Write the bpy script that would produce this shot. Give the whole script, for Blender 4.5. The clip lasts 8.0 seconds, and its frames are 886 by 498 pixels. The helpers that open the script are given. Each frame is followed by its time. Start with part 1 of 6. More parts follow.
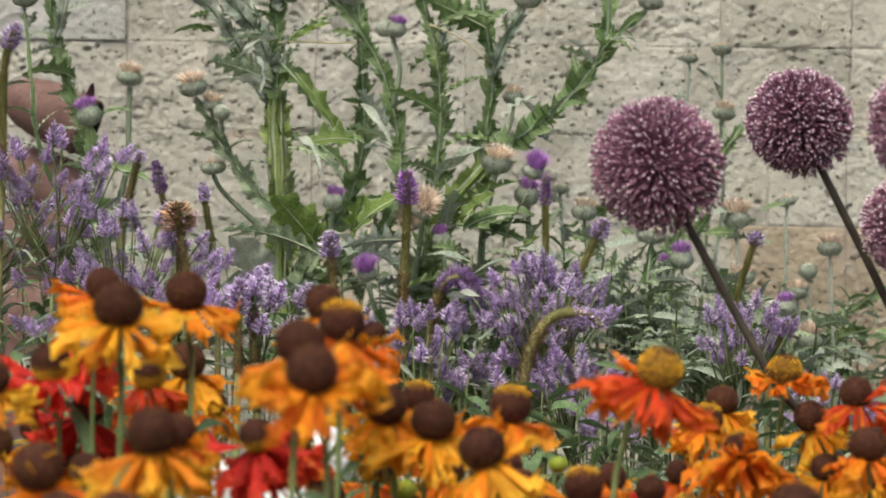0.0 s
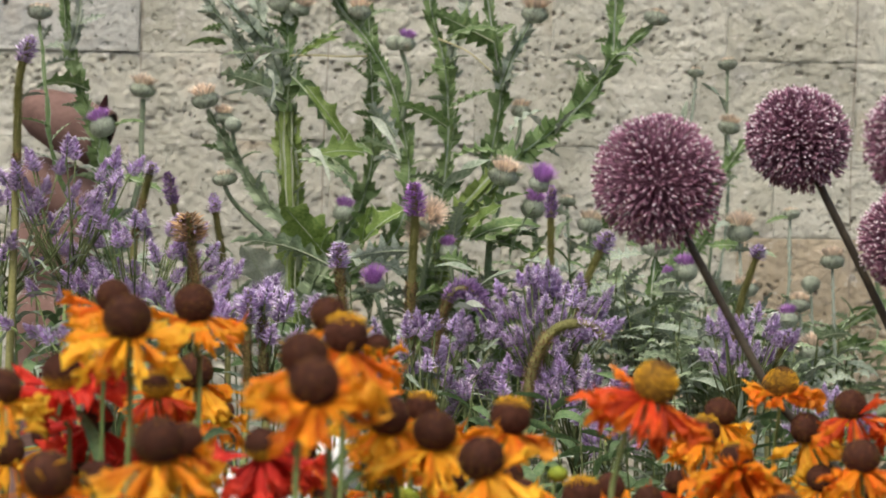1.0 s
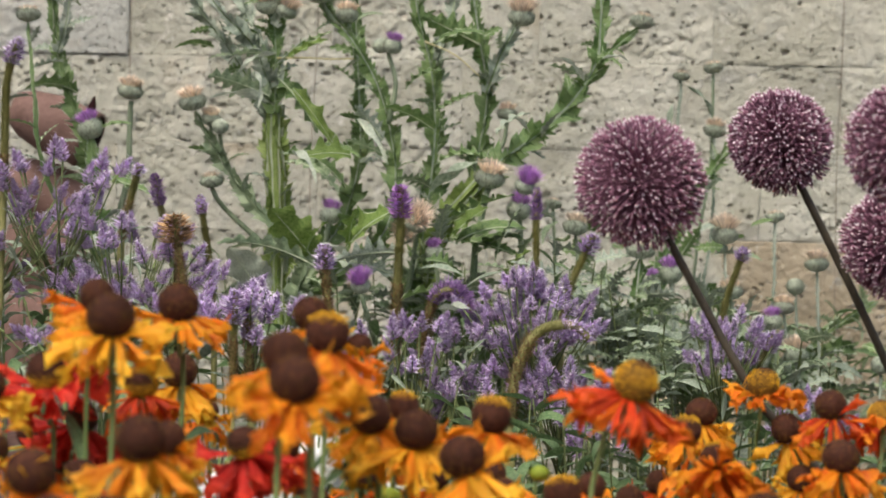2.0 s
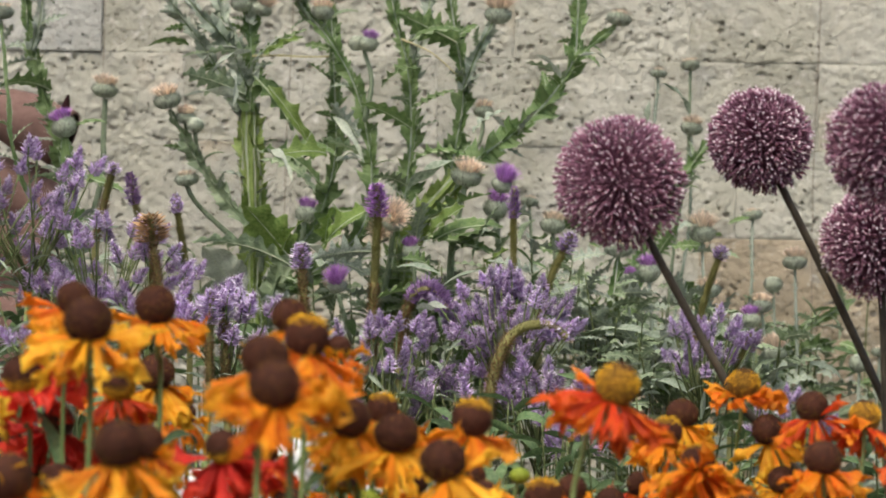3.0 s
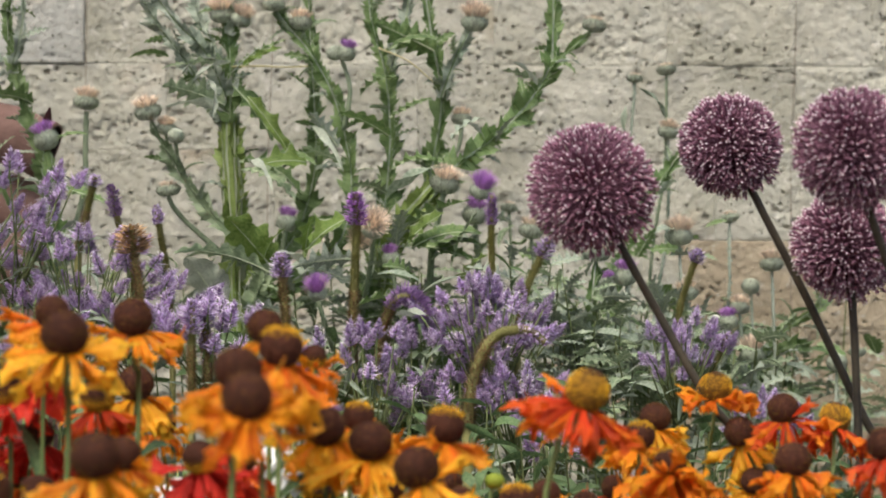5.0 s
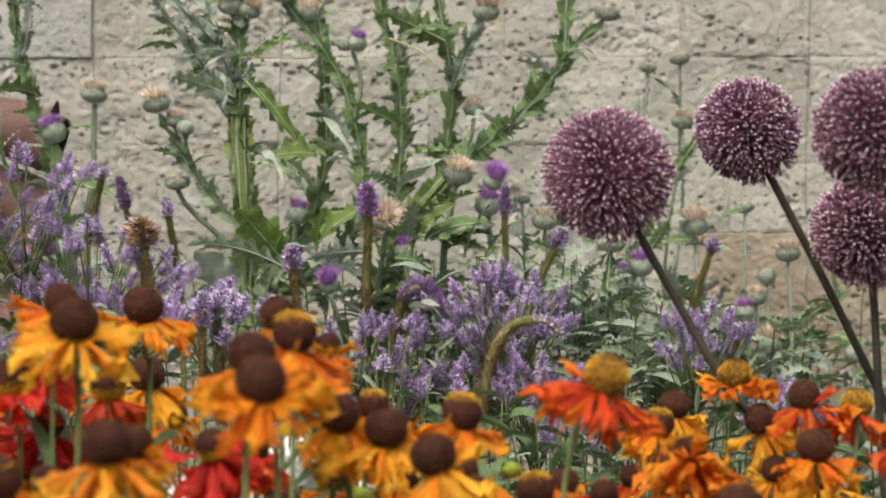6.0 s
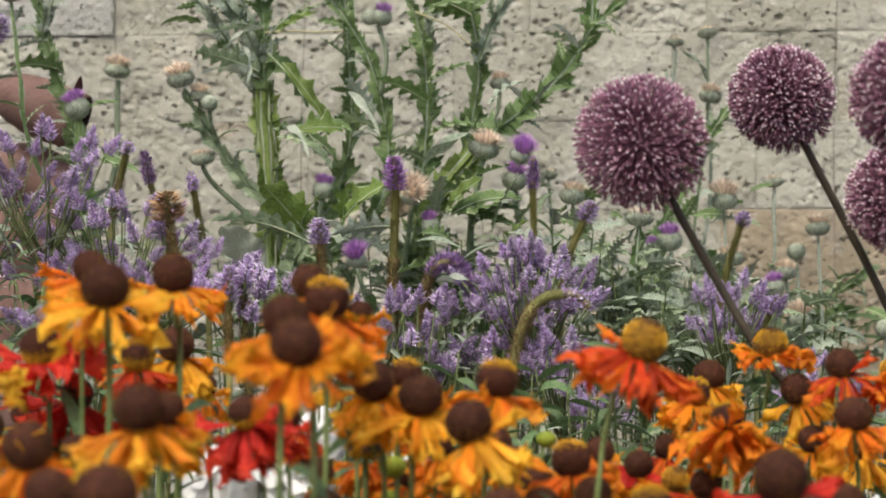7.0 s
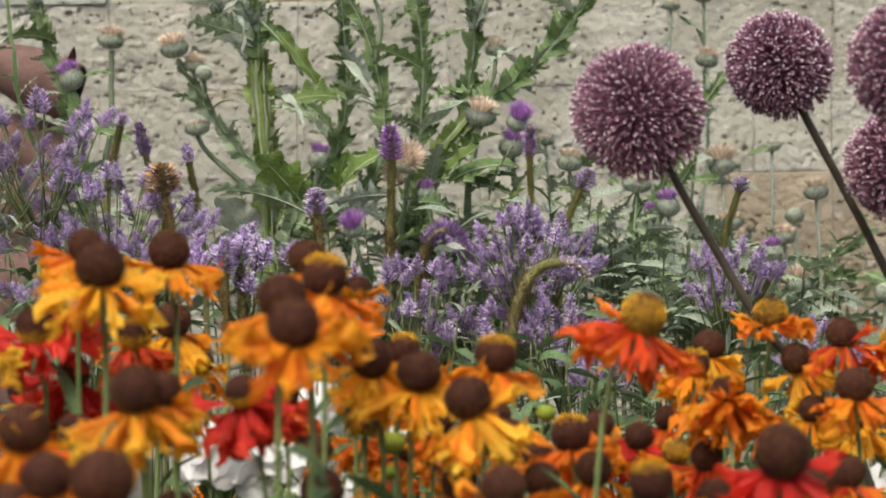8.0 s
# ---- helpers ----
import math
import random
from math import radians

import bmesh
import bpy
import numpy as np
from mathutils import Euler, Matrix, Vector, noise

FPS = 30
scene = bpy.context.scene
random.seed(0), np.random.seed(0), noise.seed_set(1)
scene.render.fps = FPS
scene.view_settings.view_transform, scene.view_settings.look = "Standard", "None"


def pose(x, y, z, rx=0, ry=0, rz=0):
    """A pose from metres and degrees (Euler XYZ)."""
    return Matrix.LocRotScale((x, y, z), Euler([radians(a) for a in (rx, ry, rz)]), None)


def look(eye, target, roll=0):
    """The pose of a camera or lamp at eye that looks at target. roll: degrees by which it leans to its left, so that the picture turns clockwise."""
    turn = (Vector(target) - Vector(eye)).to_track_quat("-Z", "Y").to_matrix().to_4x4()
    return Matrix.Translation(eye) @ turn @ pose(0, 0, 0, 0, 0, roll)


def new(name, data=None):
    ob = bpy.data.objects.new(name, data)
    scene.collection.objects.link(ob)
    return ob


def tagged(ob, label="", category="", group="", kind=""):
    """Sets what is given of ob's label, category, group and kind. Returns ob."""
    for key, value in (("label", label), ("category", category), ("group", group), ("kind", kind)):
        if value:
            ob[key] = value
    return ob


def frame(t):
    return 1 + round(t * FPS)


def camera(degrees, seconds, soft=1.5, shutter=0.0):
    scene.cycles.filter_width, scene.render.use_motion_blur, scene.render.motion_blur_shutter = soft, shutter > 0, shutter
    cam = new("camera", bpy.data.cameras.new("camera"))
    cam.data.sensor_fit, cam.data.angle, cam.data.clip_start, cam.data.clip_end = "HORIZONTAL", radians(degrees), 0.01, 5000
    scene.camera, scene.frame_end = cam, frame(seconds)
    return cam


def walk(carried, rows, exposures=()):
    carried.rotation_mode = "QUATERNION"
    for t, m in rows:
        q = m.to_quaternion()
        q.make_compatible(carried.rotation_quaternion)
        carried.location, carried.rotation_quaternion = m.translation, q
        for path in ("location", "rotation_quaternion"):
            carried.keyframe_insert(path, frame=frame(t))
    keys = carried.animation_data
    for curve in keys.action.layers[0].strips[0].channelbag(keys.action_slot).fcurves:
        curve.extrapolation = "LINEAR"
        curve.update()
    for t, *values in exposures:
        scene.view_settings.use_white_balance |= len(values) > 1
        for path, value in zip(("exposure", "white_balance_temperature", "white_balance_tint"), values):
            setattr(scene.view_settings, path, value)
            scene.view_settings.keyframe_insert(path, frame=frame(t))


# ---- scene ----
cam = camera(18.56, 8.0, soft=1.8)
cam.data.dof.use_dof, cam.data.dof.focus_distance, cam.data.dof.aperture_fstop = True, 2.85, 8.8
PATH = [
    (0, (0.0943, -0.2883, 0.8944), (0.00760, 1.70938, 0.93827), 0.92),
    (0.5, (0.1039, -0.3125, 0.8994), (0.00288, 1.68450, 0.94185), 1.05),
    (1, (0.1071, -0.3346, 0.9002), (0.00805, 1.66239, 0.94785), 1.21),
    (1.5, (0.1189, -0.3530, 0.8946), (0.01718, 1.64370, 0.94759), 1.33),
    (3, (0.1090, -0.3317, 0.9029), (0.03617, 1.66644, 0.94992), 1.22),
    (3.5, (0.1161, -0.3406, 0.9035), (0.04369, 1.65741, 0.95567), 1.15),
    (4, (0.1230, -0.3702, 0.9077), (0.05230, 1.62797, 0.95430), 0.96),
    (4.5, (0.1278, -0.3682, 0.9120), (0.05888, 1.63011, 0.95764), 0.70),
    (6, (0.1206, -0.3280, 0.8939), (0.04609, 1.66990, 0.94563), 0.10),
    (6.5, (0.1126, -0.3031, 0.8823), (0.03244, 1.69464, 0.93362), -0.04),
    (7, (0.1051, -0.3006, 0.8753), (0.01983, 1.69704, 0.92084), -0.10),
    (7.5, (0.1033, -0.2922, 0.8813), (0.01847, 1.70584, 0.90750), -0.31),
    (8, (0.1046, -0.2877, 0.8886), (0.02118, 1.71054, 0.90241), -0.68),
]
walk(cam, [(t, look(eye, target, roll)) for t, eye, target, roll in PATH], [(0.0, 0.16, 6500, 10), (8.0, 0.16, 6500, 10)])

# ---- daylight: high, thin overcast ----
world = bpy.data.worlds.new("sky")
scene.world = world
world.use_nodes = True
sky = world.node_tree.nodes.new("ShaderNodeTexSky")
sky.sky_type, sky.sun_disc = "NISHITA", False
sky.sun_elevation, sky.sun_rotation = radians(58), radians(200)
sky.air_density, sky.dust_density, sky.ozone_density = 1.0, 6.0, 0.6
world.node_tree.links.new(sky.outputs[0], world.node_tree.nodes["Background"].inputs[0])
world.node_tree.nodes["Background"].inputs[1].default_value = 0.17
sun = new("sun", bpy.data.lights.new("sun", "SUN"))
sun.data.energy, sun.data.angle, sun.data.color = 1.8, radians(25), (1.0, 0.95, 0.86)
sun.matrix_world = look((-1.2, -3.2, 5.6), (0, 0, 0))


# ---- materials ----
def nodes_of(name):
    m = bpy.data.materials.new(name)
    m.use_nodes = True
    return m, m.node_tree, m.node_tree.nodes["Principled BSDF"], m.node_tree.nodes["Material Output"]


def surface(name, dark, light, scale=40.0, rough=0.7, bump=0.2, fine=220.0, vary=0.15, thin=0.0, stretch=(1, 1, 1), gloss=0.3, uv=False, edge=None, island=0.0):
    """A natural surface: two colours mixed by coarse and fine noise, fine relief, and a shift from object to object. thin: light that passes through."""
    m, t, p, out = nodes_of(name)
    n, link = t.nodes, t.links.new
    at = n.new("ShaderNodeTexCoord")
    mp = n.new("ShaderNodeMapping")
    mp.inputs["Scale"].default_value = stretch
    link(at.outputs["UV" if uv else "Object"], mp.inputs[0])
    info = n.new("ShaderNodeObjectInfo")
    shift = n.new("ShaderNodeVectorMath")
    shift.operation = "ADD"
    big = n.new("ShaderNodeVectorMath")
    big.operation = "SCALE"
    big.inputs[0].default_value = (7.3, 3.1, 5.7)
    link(info.outputs["Random"], big.inputs["Scale"])
    link(mp.outputs[0], shift.inputs[0])
    link(big.outputs[0], shift.inputs[1])
    a = n.new("ShaderNodeTexNoise")
    a.inputs["Scale"].default_value, a.inputs["Detail"].default_value = scale, 4
    b = n.new("ShaderNodeTexNoise")
    b.inputs["Scale"].default_value, b.inputs["Detail"].default_value = fine, 3
    link(shift.outputs[0], a.inputs["Vector"])
    link(shift.outputs[0], b.inputs["Vector"])
    sumup = n.new("ShaderNodeMath")
    sumup.operation = "MULTIPLY_ADD"
    link(b.outputs["Fac"], sumup.inputs[0])
    sumup.inputs[1].default_value = 0.5
    link(a.outputs["Fac"], sumup.inputs[2])
    ramp = n.new("ShaderNodeValToRGB")
    ramp.color_ramp.elements[0].position, ramp.color_ramp.elements[1].position = 0.5, 1.0
    ramp.color_ramp.elements[0].color, ramp.color_ramp.elements[1].color = (*dark, 1), (*light, 1)
    link(sumup.outputs[0], ramp.inputs[0])
    tone = n.new("ShaderNodeHueSaturation")
    spread = n.new("ShaderNodeMapRange")
    spread.inputs["To Min"].default_value, spread.inputs["To Max"].default_value = 1 - vary, 1 + vary
    link(info.outputs["Random"], spread.inputs["Value"])
    link(spread.outputs[0], tone.inputs["Value"])
    link(ramp.outputs[0], tone.inputs["Color"])
    colour = tone.outputs[0]
    if island:
        each = n.new("ShaderNodeNewGeometry")
        own = n.new("ShaderNodeMapRange")
        own.inputs["To Min"].default_value, own.inputs["To Max"].default_value = 1 - island, 1 + island
        link(each.outputs["Random Per Island"], own.inputs["Value"])
        piece = n.new("ShaderNodeHueSaturation")
        link(own.outputs[0], piece.inputs["Value"])
        link(colour, piece.inputs["Color"])
        colour = piece.outputs[0]
    if edge:
        sep = n.new("ShaderNodeSeparateXYZ")
        link(at.outputs["UV"], sep.inputs[0])
        wob = n.new("ShaderNodeMath")
        wob.operation = "MULTIPLY_ADD"
        link(a.outputs["Fac"], wob.inputs[0])
        wob.inputs[1].default_value = 0.9
        link(sep.outputs[0], wob.inputs[2])
        cut = n.new("ShaderNodeMapRange")
        cut.inputs["From Min"].default_value, cut.inputs["From Max"].default_value = edge[1], edge[2]
        link(wob.outputs[0], cut.inputs["Value"])
        mix = n.new("ShaderNodeMix")
        mix.data_type = "RGBA"
        link(cut.outputs[0], mix.inputs["Factor"])
        link(colour, mix.inputs["A"])
        mix.inputs["B"].default_value = (*edge[0], 1)
        colour = mix.outputs["Result"]
    link(colour, p.inputs["Base Color"])
    p.inputs["Roughness"].default_value = rough
    p.inputs["Specular IOR Level"].default_value = gloss
    bp = n.new("ShaderNodeBump")
    bp.inputs["Strength"].default_value, bp.inputs["Distance"].default_value = bump, 0.0015
    link(sumup.outputs[0], bp.inputs["Height"])
    link(bp.outputs[0], p.inputs["Normal"])
    if thin:
        tr = n.new("ShaderNodeBsdfTranslucent")
        link(colour, tr.inputs[0])
        mx = n.new("ShaderNodeMixShader")
        mx.inputs[0].default_value = thin
        link(p.outputs[0], mx.inputs[1])
        link(tr.outputs[0], mx.inputs[2])
        link(mx.outputs[0], out.inputs[0])
    return m


def limestone(name, a, b, c):
    """Weathered cream stone: soft patches, grey lichen, ochre stains, small pits with their shade painted in."""
    m, t, p, out = nodes_of(name)
    n, link = t.nodes, t.links.new
    at = n.new("ShaderNodeTexCoord")
    info = n.new("ShaderNodeObjectInfo")
    big = n.new("ShaderNodeVectorMath")
    big.operation = "SCALE"
    big.inputs[0].default_value = (1.3, 0.7, 2.1)
    link(info.outputs["Random"], big.inputs["Scale"])
    add = n.new("ShaderNodeVectorMath")
    link(at.outputs["Object"], add.inputs[0])
    link(big.outputs[0], add.inputs[1])

    def noise_at(scale, detail, rough=0.55):
        q = n.new("ShaderNodeTexNoise")
        q.inputs["Scale"].default_value, q.inputs["Detail"].default_value, q.inputs["Roughness"].default_value = scale, detail, rough
        link(add.outputs[0], q.inputs["Vector"])
        return q.outputs["Fac"]

    def blend(fac, low, high, first, second):
        r = n.new("ShaderNodeMapRange")
        r.inputs["From Min"].default_value, r.inputs["From Max"].default_value = low, high
        link(fac, r.inputs["Value"])
        q = n.new("ShaderNodeMix")
        q.data_type = "RGBA"
        link(r.outputs[0], q.inputs["Factor"])
        for s, v in (("A", first), ("B", second)):
            if isinstance(v, tuple):
                q.inputs[s].default_value = (*v, 1)
            else:
                link(v, q.inputs[s])
        return q.outputs["Result"]

    col = blend(noise_at(7, 6), 0.38, 0.66, a, b)
    col = blend(noise_at(16, 5, 0.65), 0.52, 0.74, col, c)
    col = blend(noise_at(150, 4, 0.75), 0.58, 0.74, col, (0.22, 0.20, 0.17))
    col = blend(noise_at(48, 5, 0.7), 0.58, 0.70, col, (0.60, 0.60, 0.54))
    col = blend(noise_at(5.5, 3), 0.60, 0.80, col, (0.50, 0.41, 0.28))
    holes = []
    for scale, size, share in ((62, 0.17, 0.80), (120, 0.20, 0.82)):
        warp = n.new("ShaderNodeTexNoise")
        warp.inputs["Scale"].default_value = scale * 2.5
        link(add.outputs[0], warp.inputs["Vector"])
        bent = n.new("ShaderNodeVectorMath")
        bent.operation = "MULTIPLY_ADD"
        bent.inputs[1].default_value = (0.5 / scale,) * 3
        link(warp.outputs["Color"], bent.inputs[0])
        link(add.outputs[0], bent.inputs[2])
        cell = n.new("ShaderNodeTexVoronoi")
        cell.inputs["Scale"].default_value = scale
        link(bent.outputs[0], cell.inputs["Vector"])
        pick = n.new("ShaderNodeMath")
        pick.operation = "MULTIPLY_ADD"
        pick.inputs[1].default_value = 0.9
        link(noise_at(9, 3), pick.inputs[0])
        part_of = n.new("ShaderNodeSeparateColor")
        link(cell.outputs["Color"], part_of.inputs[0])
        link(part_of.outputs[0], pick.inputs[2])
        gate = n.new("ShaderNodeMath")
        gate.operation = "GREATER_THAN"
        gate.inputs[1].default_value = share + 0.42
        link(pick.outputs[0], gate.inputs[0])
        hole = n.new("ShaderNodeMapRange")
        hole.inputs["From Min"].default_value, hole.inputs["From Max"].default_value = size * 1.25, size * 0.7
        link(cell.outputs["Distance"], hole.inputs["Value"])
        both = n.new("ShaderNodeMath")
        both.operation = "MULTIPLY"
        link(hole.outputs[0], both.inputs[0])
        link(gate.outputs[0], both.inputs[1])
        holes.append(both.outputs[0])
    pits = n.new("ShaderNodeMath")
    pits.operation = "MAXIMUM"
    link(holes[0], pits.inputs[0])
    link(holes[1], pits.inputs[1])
    # the pits' inner shade is put into the colour as near-black spots
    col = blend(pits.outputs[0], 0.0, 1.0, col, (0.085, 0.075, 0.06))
    tone = n.new("ShaderNodeHueSaturation")
    spread = n.new("ShaderNodeMapRange")
    spread.inputs["To Min"].default_value, spread.inputs["To Max"].default_value = 0.97, 1.03
    link(info.outputs["Random"], spread.inputs["Value"])
    link(spread.outputs[0], tone.inputs["Value"])
    link(col, tone.inputs["Color"])
    link(tone.outputs[0], p.inputs["Base Color"])
    p.inputs["Roughness"].default_value, p.inputs["Specular IOR Level"].default_value = 0.93, 0.15
    grain = n.new("ShaderNodeMath")
    grain.operation = "ADD"
    link(noise_at(90, 6, 0.7), grain.inputs[0])
    link(noise_at(330, 3, 0.6), grain.inputs[1])
    bp = n.new("ShaderNodeBump")
    bp.inputs["Strength"].default_value, bp.inputs["Distance"].default_value = 0.9, 0.0040
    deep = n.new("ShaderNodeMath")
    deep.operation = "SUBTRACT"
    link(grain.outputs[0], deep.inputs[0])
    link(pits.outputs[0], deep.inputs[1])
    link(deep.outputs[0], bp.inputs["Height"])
    link(bp.outputs[0], p.inputs["Normal"])
    return m


M = {}
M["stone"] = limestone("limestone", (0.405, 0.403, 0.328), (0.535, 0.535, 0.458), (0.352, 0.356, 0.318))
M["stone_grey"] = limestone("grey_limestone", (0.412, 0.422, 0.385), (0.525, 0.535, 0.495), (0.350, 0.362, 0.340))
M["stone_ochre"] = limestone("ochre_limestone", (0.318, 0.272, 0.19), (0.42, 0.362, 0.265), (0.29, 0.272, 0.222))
M["mortar"] = surface("lime_mortar", (0.42, 0.39, 0.33), (0.56, 0.53, 0.46), 30, 0.95, 0.6, 260, 0.05)
M["soil"] = surface("garden_soil", (0.025, 0.018, 0.012), (0.07, 0.05, 0.035), 14, 0.95, 1.0, 120, 0.0)
M["terracotta"] = surface("weathered_terracotta", (0.095, 0.055, 0.045), (0.20, 0.122, 0.102), 22, 0.85, 0.25, 160, 0.12)
# clay inside the pots, coloured near black to stand for the shade there
M["pot_shade"] = surface("shaded_inside_of_pot", (0.02, 0.012, 0.01), (0.05, 0.03, 0.025), 30, 0.9, 0.3, 160, 0.1)
M["wire"] = surface("rusty_wire", (0.13, 0.105, 0.085), (0.24, 0.20, 0.165), 200, 0.7, 0.2, 500, 0.1)
PETALS = {
    "yellow": ((0.82, 0.29, 0.008), (0.96, 0.58, 0.035)),
    "amber": ((0.74, 0.16, 0.006), (0.95, 0.40, 0.014)),
    "orange": ((0.66, 0.085, 0.007), (0.93, 0.26, 0.012)),
    "flame": ((0.52, 0.020, 0.009), (0.84, 0.10, 0.014)),
    "red": ((0.46, 0.012, 0.010), (0.76, 0.040, 0.022)),
}
TIPS = {"yellow": (0.97, 0.68, 0.06), "amber": (0.96, 0.52, 0.028), "orange": (0.94, 0.37, 0.018), "flame": (0.90, 0.19, 0.015), "red": (0.82, 0.075, 0.025)}
for key, (dark, light) in PETALS.items():
    M["petal_" + key] = surface(key + "_petal", dark, light, 3.0, 0.5, 0.6, 12, 0.22, 0.4, (0.7, 4.5, 1), 0.3, uv=True, edge=(TIPS[key], 0.95, 1.75))
M["cone"] = surface("brown_florets", (0.032, 0.012, 0.008), (0.10, 0.036, 0.019), 9, 0.8, 0.2, 40, 0.15, gloss=0.2, island=0.5)
M["pollen"] = surface("yellow_florets", (0.60, 0.30, 0.012), (0.84, 0.50, 0.03), 9, 0.8, 0.2, 40, 0.12, gloss=0.2, island=0.35)
M["pollen_dark"] = surface("olive_florets", (0.10, 0.055, 0.010), (0.24, 0.13, 0.02), 9, 0.8, 0.2, 40, 0.12, gloss=0.2, island=0.4)
M["stem"] = surface("green_stem", (0.11, 0.17, 0.05), (0.24, 0.31, 0.12), 30, 0.55, 0.2, 200, 0.15)
M["stem_brown"] = surface("olive_brown_stem", (0.19, 0.19, 0.06), (0.37, 0.36, 0.15), 60, 0.65, 0.4, 300, 0.15)
M["seed"] = surface("brown_seed_heads", (0.21, 0.14, 0.07), (0.40, 0.29, 0.16), 60, 0.8, 0.4, 300, 0.15, island=0.4)
M["leaf"] = surface("mid_green_leaf", (0.06, 0.12, 0.045), (0.17, 0.25, 0.11), 18, 0.5, 0.3, 140, 0.3, 0.25)
M["leaf_grey"] = surface("grey_green_leaf", (0.15, 0.215, 0.14), (0.42, 0.48, 0.38), 20, 0.6, 0.3, 160, 0.25, 0.2)
M["sage"] = surface("sage_green_leaf", (0.13, 0.20, 0.105), (0.36, 0.44, 0.28), 22, 0.6, 0.35, 170, 0.3, 0.25)
M["thistle"] = surface("thistle_green", (0.075, 0.145, 0.045), (0.205, 0.29, 0.12), 22, 0.5, 0.35, 160, 0.2, 0.32)
M["thistle_bright"] = surface("bright_thistle_leaf", (0.085, 0.15, 0.03), (0.22, 0.31, 0.085), 22, 0.5, 0.35, 160, 0.15, 0.32)
M["thistle_light"] = surface("yellow_green_thistle", (0.16, 0.26, 0.05), (0.40, 0.50, 0.18), 22, 0.5, 0.35, 160, 0.1, 0.32)
M["thistle_grey"] = surface("downy_thistle_green", (0.15, 0.205, 0.15), (0.42, 0.47, 0.39), 30, 0.7, 0.4, 220, 0.15, 0.1)
M["thistle_stem"] = surface("ribbed_thistle_stem", (0.095, 0.14, 0.08), (0.25, 0.30, 0.20), 40, 0.6, 0.4, 240, 0.15, 0.0, (6, 6, 0.6))
M["rib"] = surface("pale_leaf_rib", (0.26, 0.34, 0.19), (0.52, 0.57, 0.43), 40, 0.6, 0.2, 240, 0.1)
M["bract"] = surface("grey_green_bracts", (0.25, 0.31, 0.22), (0.56, 0.60, 0.50), 60, 0.7, 0.3, 300, 0.12, island=0.45)
M["tuft_purple"] = surface("purple_thistle_tuft", (0.34, 0.15, 0.43), (0.58, 0.34, 0.66), 60, 0.7, 0.2, 300, 0.15, 0.2, island=0.3)
M["withered"] = surface("withered_brown_florets", (0.40, 0.24, 0.12), (0.70, 0.50, 0.30), 60, 0.85, 0.2, 300, 0.1, 0.2, island=0.4)
M["tuft_dry"] = surface("dried_peach_tuft", (0.70, 0.56, 0.43), (0.92, 0.83, 0.71), 60, 0.8, 0.2, 300, 0.12, 0.3, island=0.4)
M["allium"] = surface("plum_florets", (0.235, 0.105, 0.165), (0.40, 0.205, 0.285), 60, 0.6, 0.2, 300, 0.1, 0.12, island=0.25)
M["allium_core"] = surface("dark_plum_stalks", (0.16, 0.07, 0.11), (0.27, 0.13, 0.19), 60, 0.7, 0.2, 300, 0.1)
M["allium_tip"] = surface("pale_pink_tips", (0.70, 0.58, 0.64), (0.92, 0.86, 0.89), 60, 0.6, 0.1, 300, 0.1, island=0.15)
M["allium_stem"] = surface("olive_purple_stem", (0.036, 0.031, 0.024), (0.085, 0.072, 0.048), 30, 0.5, 0.2, 200, 0.1)
M["spike"] = surface("violet_spike_florets", (0.43, 0.33, 0.54), (0.70, 0.59, 0.78), 50, 0.65, 0.2, 260, 0.2, 0.25, island=0.35)
M["spike_dark"] = surface("deep_violet_florets", (0.27, 0.17, 0.35), (0.47, 0.33, 0.54), 50, 0.65, 0.2, 260, 0.2, 0.2, island=0.3)
M["spike_pale"] = surface("pale_lilac_florets", (0.66, 0.59, 0.75), (0.90, 0.86, 0.92), 50, 0.65, 0.2, 260, 0.15, 0.2, island=0.15)
M["twig"] = surface("olive_twig", (0.06, 0.085, 0.028), (0.15, 0.18, 0.07), 40, 0.6, 0.3, 240, 0.2)
M["maroon"] = surface("maroon_leaf", (0.03, 0.008, 0.010), (0.08, 0.025, 0.025), 40, 0.6, 0.2, 200, 0.1)
M["pale_dry"] = surface("pale_curled_leaf", (0.29, 0.35, 0.28), (0.54, 0.58, 0.48), 30, 0.7, 0.3, 200, 0.12, 0.3)
M["straw"] = surface("straw_yellow_leaf", (0.36, 0.34, 0.17), (0.58, 0.54, 0.33), 30, 0.7, 0.3, 200, 0.12, 0.3)
M["white"] = surface("white_petal", (0.88, 0.89, 0.87), (0.93, 0.94, 0.92), 40, 0.6, 0.1, 200, 0.05, 0.25)
M["bud"] = surface("lime_green_bud", (0.14, 0.20, 0.012), (0.34, 0.40, 0.04), 60, 0.6, 0.2, 300, 0.1)


# ---- mesh helpers ----
class Build:
    """Collects points and faces of one mesh, with a material slot and uv for each face."""

    def __init__(self):
        self.v, self.f, self.m, self.uv = [], [], [], []

    def add(self, pts, faces, slot=0, uvs=None):
        o = len(self.v)
        self.v += [tuple(p) for p in pts]
        for face in faces:
            self.f.append([o + i for i in face])
            self.m.append(slot)
            self.uv += [uvs[i] if uvs else (0.5, 0.5) for i in face]

    def mesh(self, name, mats, smooth=True):
        me = bpy.data.meshes.new(name)
        me.from_pydata(self.v, [], self.f)
        me.materials.clear()
        for k in mats:
            me.materials.append(M[k])
        me.polygons.foreach_set("material_index", self.m)
        me.polygons.foreach_set("use_smooth", [smooth] * len(self.f))
        layer = me.uv_layers.new(name="uv")
        layer.data.foreach_set("uv", [c for u in self.uv for c in u])
        me.update()
        return me


